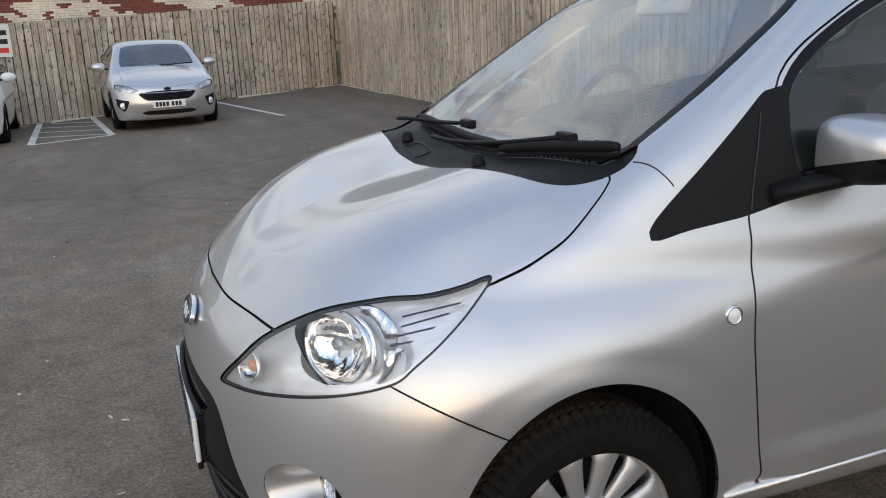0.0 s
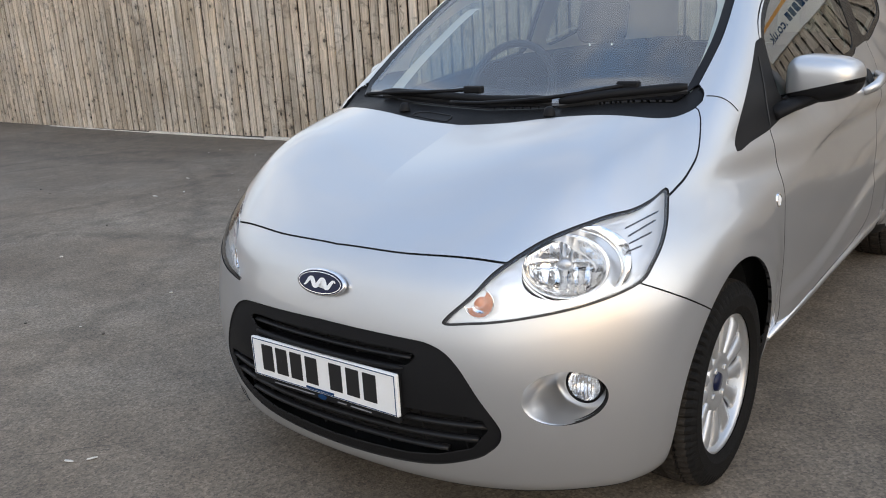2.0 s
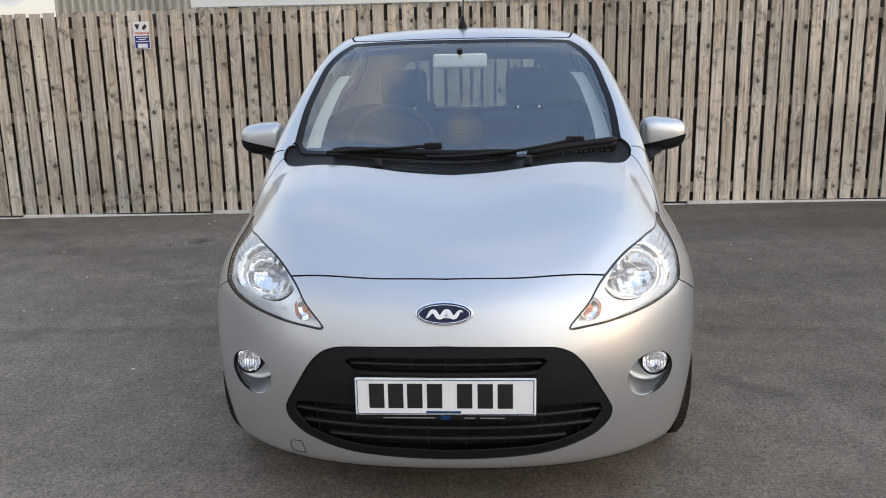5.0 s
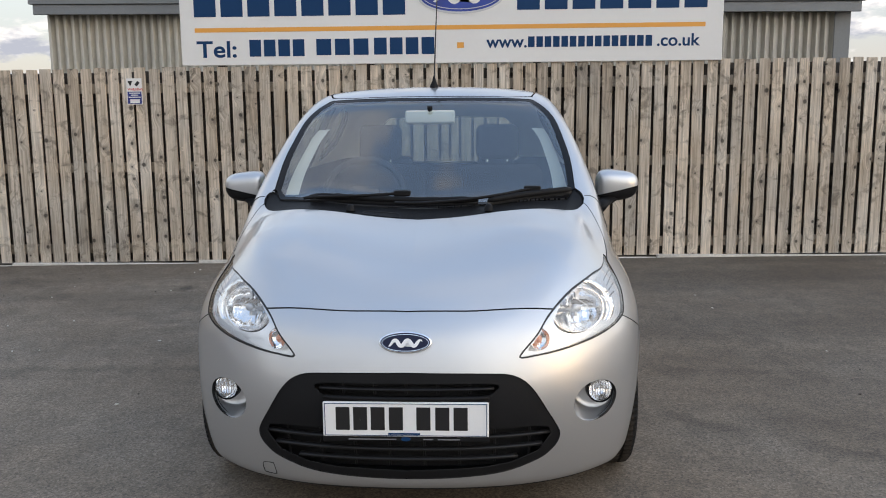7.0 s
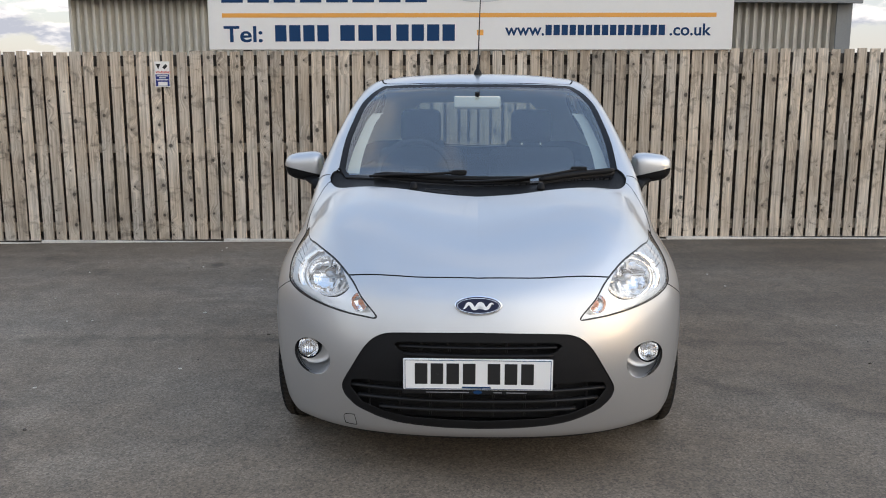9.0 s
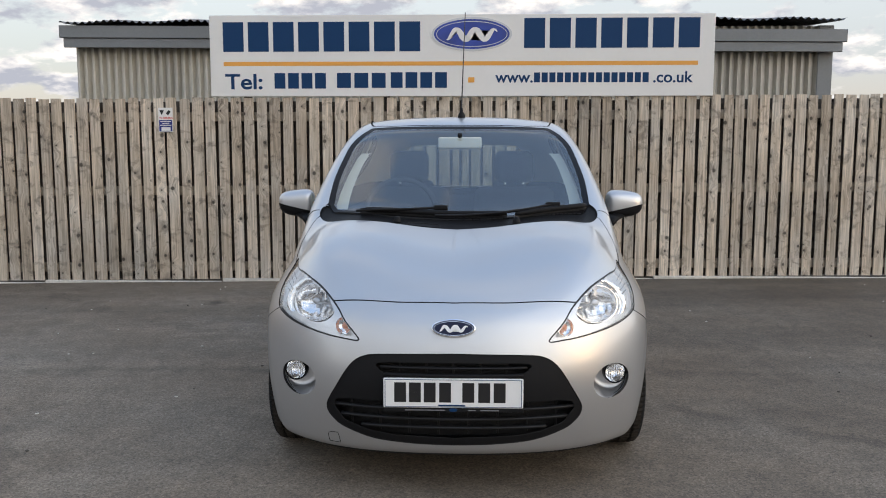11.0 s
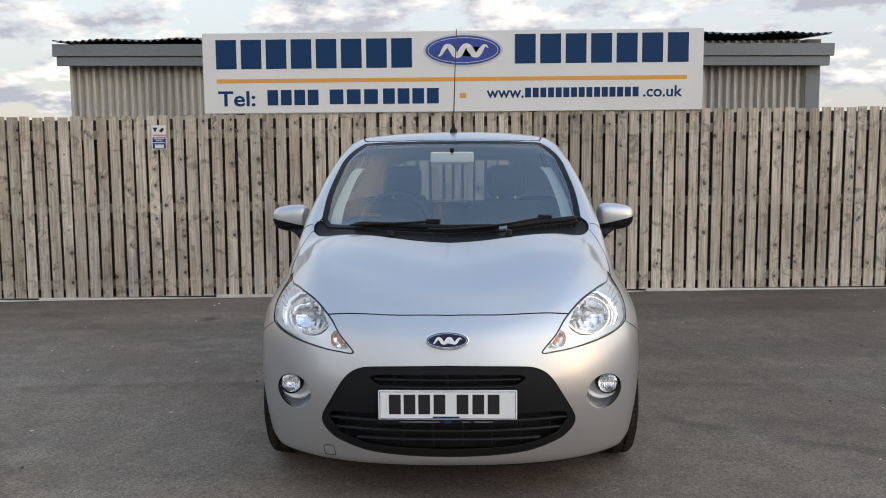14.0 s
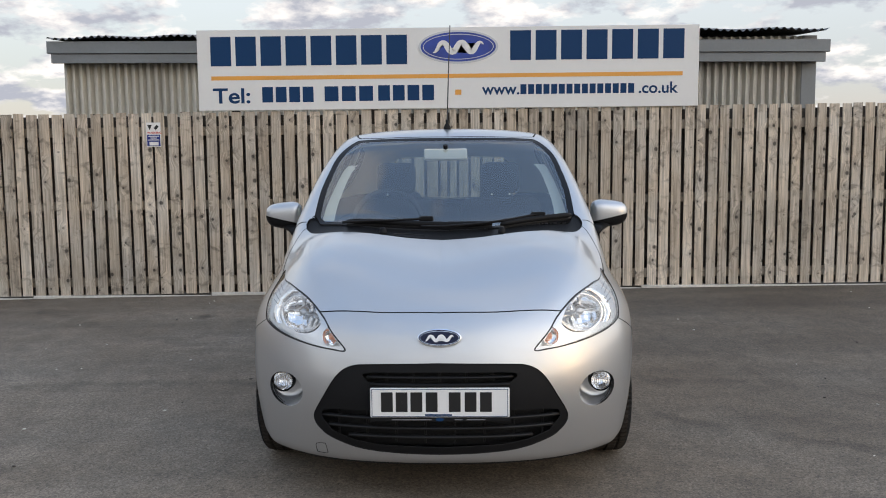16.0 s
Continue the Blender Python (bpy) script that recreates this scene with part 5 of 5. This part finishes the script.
part("emblem_mark", moved(slab(WAVE * (.33, .24), .002), pose(sign_x(822), 5.2765, sign_z(95))), SIGN_WHITE, logo)

# small notice on the fence
notice = part("warning_notice", box(-3.040, 5.303, 1.490, -2.897, 5.307, 1.728, .001, 1), SIGN_WHITE)
tagged(notice, "small white and blue warning notice screwed to the fence", "notice")
part("blue_field", box(-3.034, 5.3015, 1.497, -2.903, 5.3035, 1.608), material("notice_blue", (.012, .028, .20), .4, 0, .02, 20), notice)
lettered("notice_letter", "WARNING", .029, pose(-3.030, 5.3015, 1.618, 90), RED_VINYL, notice, .0006)
for z, a, b in ((1.590, -3.02, -2.915), (1.572, -3.00, -2.935), (1.553, -3.025, -2.912)):
    part("notice_line", box(a, 5.3003, z, b, 5.302, z + .008), SIGN_WHITE, notice)
part("notice_panel", box(-3.012, 5.3003, 1.503, -2.922, 5.302, 1.538), SIGN_WHITE, notice)
part("notice_triangle", moved(slab([(-3.028, 1.705), (-2.982, 1.705), (-3.005, 1.655)], .002), pose(0, 5.3012, 0)), INK, notice)
part("notice_camera", moved(slab([(-2.965, 1.672), (-2.935, 1.705), (-2.915, 1.690), (-2.930, 1.668), (-2.945, 1.655)], .002), pose(0, 5.3012, 0)), INK, notice)

# ---- the corrugated shed behind the fence ----
CLADDING = material("weathered_corrugated_sheet", (.56, .53, .46), .5, .25, .10, 30, .18, 1.2, stretch=(1, 1, .25), bump=.001, bump_scale=60)
FASCIA = material("grey_metal_fascia", (.20, .21, .215), .5, .3, .05, 40, .16, .8)
ROOF_SHEET = material("dark_roof_sheet", (.17, .17, .175), .75, .1, .2, 30, .2, 2)
shed = thing("shed", pose(0, 0, 0), "low shed with corrugated grey walls and metal fascia", "building")


def corrugated(x0, x1, z0, z1, y, depth=.022, pitch=.086, top=None):
    v, f = [], []
    n = int((x1 - x0) / pitch * 8)
    for i in range(n + 1):
        x = x0 + (x1 - x0) * i / n
        o = depth * max(-.6, min(.6, math.sin(2 * math.pi * x / pitch))) / .6
        v += [(x, y + o, z0), (x, y + o, z1)]
    f = [(2 * i, 2 * i + 2, 2 * i + 3, 2 * i + 1) for i in range(n)]
    return v, f


part("front_wall", corrugated(-4.83, 4.22, -.1, 2.80, 7.5, .034, .094), CLADDING, shed, "corrugated wall sheets", False)
part("corner_flashing", box(4.20, 7.45, -.1, 4.375, 7.56, 2.80, .004, 1), FASCIA, shed)
part("side_wall", box(-4.87, 7.53, -.1, -4.83, 14, 2.80), CLADDING, shed)
part("side_wall", box(4.345, 7.57, -.1, 4.385, 14, 2.80), CLADDING, shed)
part("back_wall", box(-4.80, 13.9, -.1, 4.34, 14, 2.62), CLADDING, shed)
# the fascia drops a little towards the east
drop = Matrix.Translation((-4.95, 0, 2.812)) @ Matrix.Rotation(math.atan2(.085, 9.41), 4, "Y")
part("fascia", moved(box(0, 7.26, -.145, 9.41, 7.32, 0, .004, 1), drop), FASCIA, shed)
part("gutter_board", moved(box(.04, 7.285, -.258, 9.37, 7.325, -.149, .004, 1), drop), FASCIA, shed)
part("board_backing", moved(box(.05, 7.33, -.25, 9.36, 7.35, -.01), drop), FASCIA, shed)
part("soffit", moved(box(.05, 7.36, -.235, 9.36, 7.47, -.21), drop), FASCIA, shed)
rv, rf = [], []
n = 860
for i in range(n + 1):
    x = -4.93 + 9.36 * i / n
    o = .014 * math.sin(2 * math.pi * x / .088)
    peak = .10 * step(-4.9, -3.6, x) * step(4.5, 3.2, x) + .008 * noise.noise((x * 1.3, 2, 5))
    for y, z in ((7.22, 2.845), (8.6, 2.95 + peak), (10.7, 3.02 + peak), (14.1, 2.80)):
        rv.append((x, y, z + o + (.012 * math.sin(7 * x) if y < 8 else 0)))
rf = [(4 * i + k, 4 * i + 4 + k, 4 * i + 5 + k, 4 * i + 1 + k) for i in range(n) for k in range(3)]
part("roof", (rv, rf), ROOF_SHEET, shed, "dark corrugated roof sheet", True)

# ---- parked cars across the yard ----
F_FRONT = spline((.10, .22, .32, .45, .58, .70, .80), (.12, .05, .02, .0, .02, .06, .15))
F_HOOD = spline((-.1, .10, .30, .60, .90, 1.15), (.66, .755, .835, .915, .975, 1.01))
F_ROOF = spline((1.5, 1.8, 2.2, 2.8, 3.3, 3.7), (1.36, 1.43, 1.465, 1.455, 1.41, 1.33))
F_REAR = spline((.2, .5, .8, 1.0, 1.2, 1.4), (3.98, 4.04, 4.03, 3.96, 3.85, 3.68))


def far_form(p):
    """The skin of a family hatchback, plainer than the near one."""
    x, y, z = np.abs(p[..., 0]), p[..., 1], p[..., 2]
    x2 = x * x
    side = x - .868 + .06 * step(.7, 1.05, z) + .05 * step(.45, .15, z) + .06 * step(.9, .0, y) + .07 * step(3.2, 4.0, y)
    front = (F_FRONT(z) + .24 * x2 + .50 * x2 * x2 - y) * .8
    top = (z - F_HOOD(y) + .06 * x2 + .12 * x2 * x2) * .94
    low = smax(smax(top, side, .09), smax(front, .17 - z, .05), .07)
    screen = (z - 1.0 - .56 * (y - 1.0 - .18 * x2)) * .86
    cab = smax(screen, (z - F_ROOF(y) + .06 * x2 + .15 * x2 * x2) * .98, .08)
    cab = smax(smax(cab, (x - .80 + .36 * (z - .98)) * .93, .10), .7 - z, .05)
    return smax(smin(low, cab, .05), y - F_REAR(z) + .10 * x2 + .3 * x2 * x2, .14)


F_LINES = {
    "screen": (0, 1, mirrored([(0, 1.03), (.40, 1.07), (.62, 1.14), (.60, 1.36), (.53, 1.66), (.45, 1.70), (0, 1.70)])),
    "grille": (0, 2, mirrored([(0, .650), (.24, .645), (.43, .622), (.46, .60), (.38, .522), (.32, .497), (0, .490)])),
    "intake": (0, 2, mirrored([(0, .335), (.34, .33), (.46, .30), (.36, .265), (0, .255)])),
    "lamp": (0, 2, np.array([(.44, .665), (.60, .735), (.74, .775), (.80, .76), (.80, .70), (.70, .64), (.55, .615)])),
    "fog": (0, 2, np.array([(.60, .50), (.72, .52), (.80, .55), (.79, .42), (.70, .33), (.66, .36)])),
    "glass": (1, 2, rounded([(1.30, 1.02), (1.62, 1.26), (1.95, 1.36), (2.6, 1.38), (3.1, 1.31), (3.3, 1.15), (3.0, 1.09), (2.2, 1.05), (1.5, 1.01)], 3)),
}


FAR_LAMP = material("smoked_lamp", (.42, .43, .45), .12, .9, .3, 14, .3, 5, bump=.004, bump_scale=18)


def family_car(m, paint, label):
    """A parked hatchback: nose towards -y, wheels on the ground."""
    c = thing("parked_car", m, label, "car", "cars parked across the yard")
    rest = skin_of(far_form, 1.0, 3.1, .66, (80, 40, 26), 110)

    def f_of(mesh, name):
        a, b, poly = F_LINES[name]
        v = np.stack([np.abs(mesh[0][:, 0]) if name in ("lamp", "fog", "glass") else mesh[0][:, 0], mesh[0][:, 1], mesh[0][:, 2]], 1)
        bound = {"screen": .8 - v[:, 2], "glass": .35 - v[:, 0]}.get(name, v[:, 1] - .75)
        return np.maximum(outline_field(v[:, a], v[:, b], poly), bound)

    def arch(mesh):
        v = mesh[0]
        r = np.minimum(np.hypot(v[:, 1] - .82, v[:, 2] - .31), np.hypot(v[:, 1] - 3.31, v[:, 2] - .31)) - .345
        return np.maximum(r, .45 - np.abs(v[:, 0]))
    rest = clip(rest, -arch(rest))
    mats = {"screen": (SCREEN, "windscreen"), "grille": (BLACK_PLASTIC, "grille"), "intake": (BLACK_PLASTIC, "lower_intake"), "lamp": (FAR_LAMP, "headlamp"), "fog": (BLACK_PLASTIC, "fog_lamp_surround"), "glass": (TINTED, "side_glass")}
    for name, (mat, plain) in mats.items():
        piece, rest = clip(rest, f_of(rest, name)), clip(rest, -f_of(rest, name))
        for q in (halves(piece) if name in ("lamp", "fog", "glass") else (piece,)):
            ob = skin_part(plain, q, mat, c, "", .02, .004 if name in ("screen", "glass") else .012)
            if name in ("screen", "glass"):
                ob.visible_shadow = False
    hood_cut = np.maximum(np.maximum(np.abs(rest[0][:, 0]) - .66, rest[0][:, 1] - 1.0), .70 + .06 * np.abs(rest[0][:, 0]) - rest[0][:, 2])
    skin_part("bonnet", clip(rest, hood_cut + .002), paint, c)
    skin_part("body", clip(rest, .002 - hood_cut), paint, c)
    part("lining", box(-.70, .25, .30, .70, 3.8, .72, .1, 2), DARK, c)
    for k in range(6):
        z = .507 + k * .022
        part("grille_bar", sweep([(x, float(F_FRONT(z)) + .24 * x * x + .5 * x**4 + .004, z) for x in np.linspace(-.33 - .01 * k, .33 + .01 * k, 13)], .006, 5), CHROME if k == 5 else BLACK_GLOSS, c)
    pl = part("number_plate", box(-.26, -.018, .375, .26, .0, .487, .004, 1), WHITE_PLATE, c, "white number plate with black characters")
    for a in (-.197, -.142, -.087, -.030, .056, .115, .172):
        part("plate_character", box(a - .021, -.0205, .395, a + .021, -.017, .468), INK, pl)
    part("badge", moved(slab(oval(.06, .025, 24), .01), pose(0, .03, .675)), BLUE_BADGE, c)
    for s in (-1, 1):
        part("fog_lamp", moved(lathe([(0, 0), (0, .05), (.03, .055)], 20, "y"), pose(s * .70, .24, .425)), REFLECTOR, c, smooth=True)
        b = bmesh.new()
        bmesh.ops.create_uvsphere(b, u_segments=20, v_segments=12, radius=1)
        bmesh.ops.scale(b, vec=(.12, .07, .075), verts=b.verts)
        mi = part("wing_mirror", moved(b, pose(s * .945, 1.42, 1.035)), paint, c, smooth=True)
        part("mirror_stem", sweep([(s * .80, 1.42, .99), (s * .92, 1.42, 1.02)], .03, 8, .6), BLACK_PLASTIC, mi)
        for wy in (.82, 3.31):
            tm = pose(s * .765, wy, .308)
            wh = part("wheel", moved(lathe([(-.08, .20), (.02 * s, .19), (.07 * s, .205)], 32), tm), ALLOY, c, smooth=True)
            part("tyre", moved(lathe([(-.095, .205), (-.10, .27), (-.08, .300), (.08, .300), (.10, .27), (.095, .205)], 40), tm), RUBBER, wh, smooth=True)
            part("wheel_face", moved(lathe([(.03 * s, 0), (.03 * s, .19)], 24), tm), ALLOY, wh)
    for a, b, p in ((-.60, .94, 1.12), (.05, .78, 1.03)):
        part("wiper", sweep([(a, p, float(F_HOOD(p)) + .03), (a + .55, p + .02, float(F_HOOD(p)) + .05)], .01, 5), BLACK_PLASTIC, c)
    part("dashboard", box(-.68, 1.25, .72, .68, 1.6, .96, .06, 2), BLACK_PLASTIC, c)
    for s in (-1, 1):
        st = part("seat", box(s * .36 - .25, 2.1, .4, s * .36 + .25, 2.25, 1.08, .05, 2), FABRIC, c)
        part("headrest", box(s * .36 - .12, 2.16, 1.10, s * .36 + .12, 2.26, 1.28, .04, 2), FABRIC, st)
    return c


family_car(pose(-12.72, .73, -.195, 0, 0, 93.5), SILVER, "silver family hatchback parked nose out before the fence")
family_car(pose(-12.55, -2.62, -.27, 0, 0, 92), WHITE_PAINT, "white hatchback parked beside the hatched bay")
board2 = part("bay_notice", box(-.02, -.36, 1.06, .0, .36, 1.66, .002, 1), SIGN_WHITE)
tagged(board2, "white notice with red print on the side fence", "notice")
board2.matrix_basis = pose(-15.905, -2.12, 0, 0, 0, 24)
for z, mat in ((1.46, INK), (1.30, INK), (1.14, RED_VINYL)):
    part("notice_bar", box(-.001, -.30, z, .003, .30, z + .09), mat, board2)

# ---- beyond the fences ----
BRICK = material("old_red_brick", (.17, .055, .040), .9, 0, .4, 9, .35, .8, bump=.01, bump_scale=14)
LIME = material("flaking_limewash", (.62, .57, .47), .9, 0, .15, 6, .25, .7)
SLATE = material("dark_slate", (.07, .065, .065), .8, 0, .25, 5, .2, .6)
STONE = material("sooty_stone", (.26, .22, .17), .9, 0, .2, 4, .2, .6)


def brick_wall(name, parent, x0, z0, x1, z1, seed):
    """Courses of bricks in one wall, some limewashed."""
    r = random.Random(seed)
    red, pale_ = bmesh.new(), bmesh.new()
    z, row = z0, 0
    while z < z1:
        x = x0 - (row % 2) * .11
        while x < x1:
            white = noise.noise((x * .45, z * 1.1, seed)) + .5 * noise.noise((x * 2.1, z * 4, seed + 7)) > .07
            d = r.uniform(0, .012)
            joined(pale_ if white else red, box(max(x, x0), -d, z, min(x + .225, x1), .05, z + .069))
            x += .235
        z += .079
        row += 1
    tagged(part("bricks", red, BRICK, parent), kind="stuff")
    tagged(part("limewashed_bricks", pale_, LIME, parent), kind="stuff")


works = thing("brick_building", pose(-31, -14, 0, 0, 0, 82), "old red brick building with flaking limewash and slate roof", "building")
part("wall", box(0, .05, -.5, 30, 8, 3.9), STONE, works)
brick_wall("wall", works, 8, 1.7, 30, 3.9, 3)
part("slate_roof", slab([(-.3, 3.9), (8.3, 3.9), (4, 6.4)], 30.4, "x"), SLATE, works)
van_m = pose(-19.75, 8.75, .55, 0, 0, 247) @ Matrix.Diagonal((.82, .9, 1.1, 1))
van = thing("white_van", van_m, "white delivery van with red markings beyond the fence", "van")
side = [(-3.3, .45), (3.3, .45), (3.3, .95), (3.2, 1.25), (2.75, 1.5), (2.15, 2.35), (1.8, 2.58), (-3.0, 2.65), (-3.3, 2.5)]
part("body", moved(slab(side, 2.0, "y", .08), pose(0, -1.0, 0)), WHITE_PAINT, van)
for s in (-1.004, 1.0):
    part("red_panel", moved(slab([(.15, 1.55), (1.30, 1.55), (1.30, 2.0), (.15, 2.0)], .006), pose(0, s - .001, 0)), RED_VINYL, van)
    part("red_stripe", moved(slab([(-.55, 1.2), (-1.3, 1.2), (-2.3, 2.55), (-1.55, 2.55)], .006), pose(0, s - .001, 0)), RED_VINYL, van)
    part("door_groove", box(.05, s - .003, .6, .07, s + .006, 2.4), DARK, van)
    for z in (1.18, 2.05):
        part("side_groove", box(-3.1, s - .003, z, -.1, s + .006, z + .02), FASCIA, van)
    for wx in (-2.2, 2.3):
        part("wheel", moved(lathe([(-.12, .0), (-.12, .3), (-.1, .36), (.1, .36), (.12, .3), (.12, 0)], 24, "y"), pose(wx, s * .9, .36)), RUBBER, van)

# the land rises a little beyond: a bank that carries road, van and houses
LAND = material("rough_grass", (.07, .08, .04), .95, 0, .3, 3, .3, .1)
bank = part("bank", box(-60, 6.2, -.6, -7.5, 30, .55, .2, 1), LAND)
tagged(bank, "low bank of rough ground beyond the fence", "bank", kind="structure")


def far_house(x, y, z, turn, wide, name="far_house"):
    h = thing(name, pose(x, y, z, 0, 0, turn), "distant brick terrace with chimney stacks", "house", "terrace beyond the yard")
    part("wall", box(-wide / 2, -4, 0, wide / 2, 4, 5.2), BRICK, h)
    part("roof", moved(slab([(-4.3, 5.2), (4.3, 5.2), (0, 7.4)], wide + .4, "x"), pose(-wide / 2 - .2, 0, 0)), SLATE, h)
    for k in range(int(wide / 5)):
        cx = -wide / 2 + 2.2 + k * 5
        ch = part("chimney", box(cx - .45, -.4, 6.6, cx + .45, .4, 8.5, .03, 1), BRICK, h)
        for d in (-.22, .22):
            part("chimney_pot", moved(lathe([(0, .12), (.5, .10), (.5, .08)], 12, "z"), pose(cx + d, 0, 8.5)), STONE, ch)
        part("window", box(cx - .5, -4.03, 3.2, cx + .5, -3.99, 4.6), BLACK_GLOSS, h)
    return h


far_house(-69, 38, -2.6, 35, 24)
far_house(-94, 30, -1.8, 55, 22)

BARK = material("dark_bark", (.05, .042, .036), .95, 0, .3, 20)
NEEDLE = material("dark_evergreen", (.020, .035, .018), .9, 0, .4, 8, .3, 1.0)


def bare_tree(m, high, seed):
    """A leafless tree: trunk, limbs and a haze of twigs."""
    r = random.Random(seed)
    t = thing("bare_tree", m, "leafless winter tree beyond the yard", "tree", "bare trees")
    trunk, twigs = bmesh.new(), bmesh.new()

    def grow(p, d, length, rad, level):
        q = p + d * length
        joined(trunk if level < 3 else twigs, sweep([p, (p + q) / 2 + Vector((r.uniform(-1, 1), r.uniform(-1, 1), 0)) * length * .06, q], [rad, rad * .8, rad * .6], 5 if level < 3 else 3, 1, (.3, .9, .1)))
        if level < 5:
            for _ in range(3 if level else 5):
                e = (d + Vector((r.uniform(-1, 1), r.uniform(-1, 1), r.uniform(-.2, .7))) * .75).normalized()
                grow(p + d * length * r.uniform(.55, 1), e, length * r.uniform(.58, .74), rad * .58, level + 1)
    grow(Vector((0, 0, 0)), Vector((0, 0, 1)), high * .32, high * .022, 0)
    part("trunk", trunk, BARK, t)
    tagged(part("twigs", twigs, BARK, t), kind="stuff")


def evergreen(m, high, wide, seed):
    """A dense dark conifer of many small sprays with a ragged outline."""
    r = random.Random(seed)
    t = thing("evergreen_tree", m, "dense dark evergreen tree beyond the yard", "tree", "evergreens")
    part("trunk", sweep([(0, 0, 0), (0, 0, high * .8)], [wide * .07, wide * .02], 7, 1, (0, 1, 0)), BARK, t)
    v, f = [], []
    for _ in range(5200):
        z = r.uniform(.08, 1)
        a, k = r.uniform(0, 2 * math.pi), r.random() ** .4
        rad = wide * .5 * (1 - z) ** .55 * (.75 + .25 * math.sin(5 * a + 9 * z)) * k
        c = Vector((rad * math.cos(a), rad * math.sin(a), z * high))
        d = Vector((math.cos(a), math.sin(a), r.uniform(-.2, .9))).normalized() * r.uniform(.12, .32)
        s = d.cross(Vector((r.uniform(-1, 1), r.uniform(-1, 1), 1))).normalized() * r.uniform(.05, .12)
        n0 = len(v)
        v += [c - s, c + d, c + s, c + d * .3 + Vector((0, 0, .06))]
        f += [(n0, n0 + 1, n0 + 3), (n0 + 3, n0 + 1, n0 + 2)]
    tagged(part("crown", (v, f), NEEDLE, t), kind="stuff")


evergreen(pose(-62.5, 55, -2), 10.5, 6.0, 1)
evergreen(pose(-55, 52, -2), 8.3, 5.5, 2)
evergreen(pose(-43, 41, -1.5), 7.6, 3.4, 6)
for i, (x, y, h) in enumerate(((-57, 56, 9.6), (-52, 58, 9.9), (-49, 60, 9.4), (-47, 42, 8.2), (-45, 62, 8.6))):
    bare_tree(pose(x, y, -2), h, 10 + i)
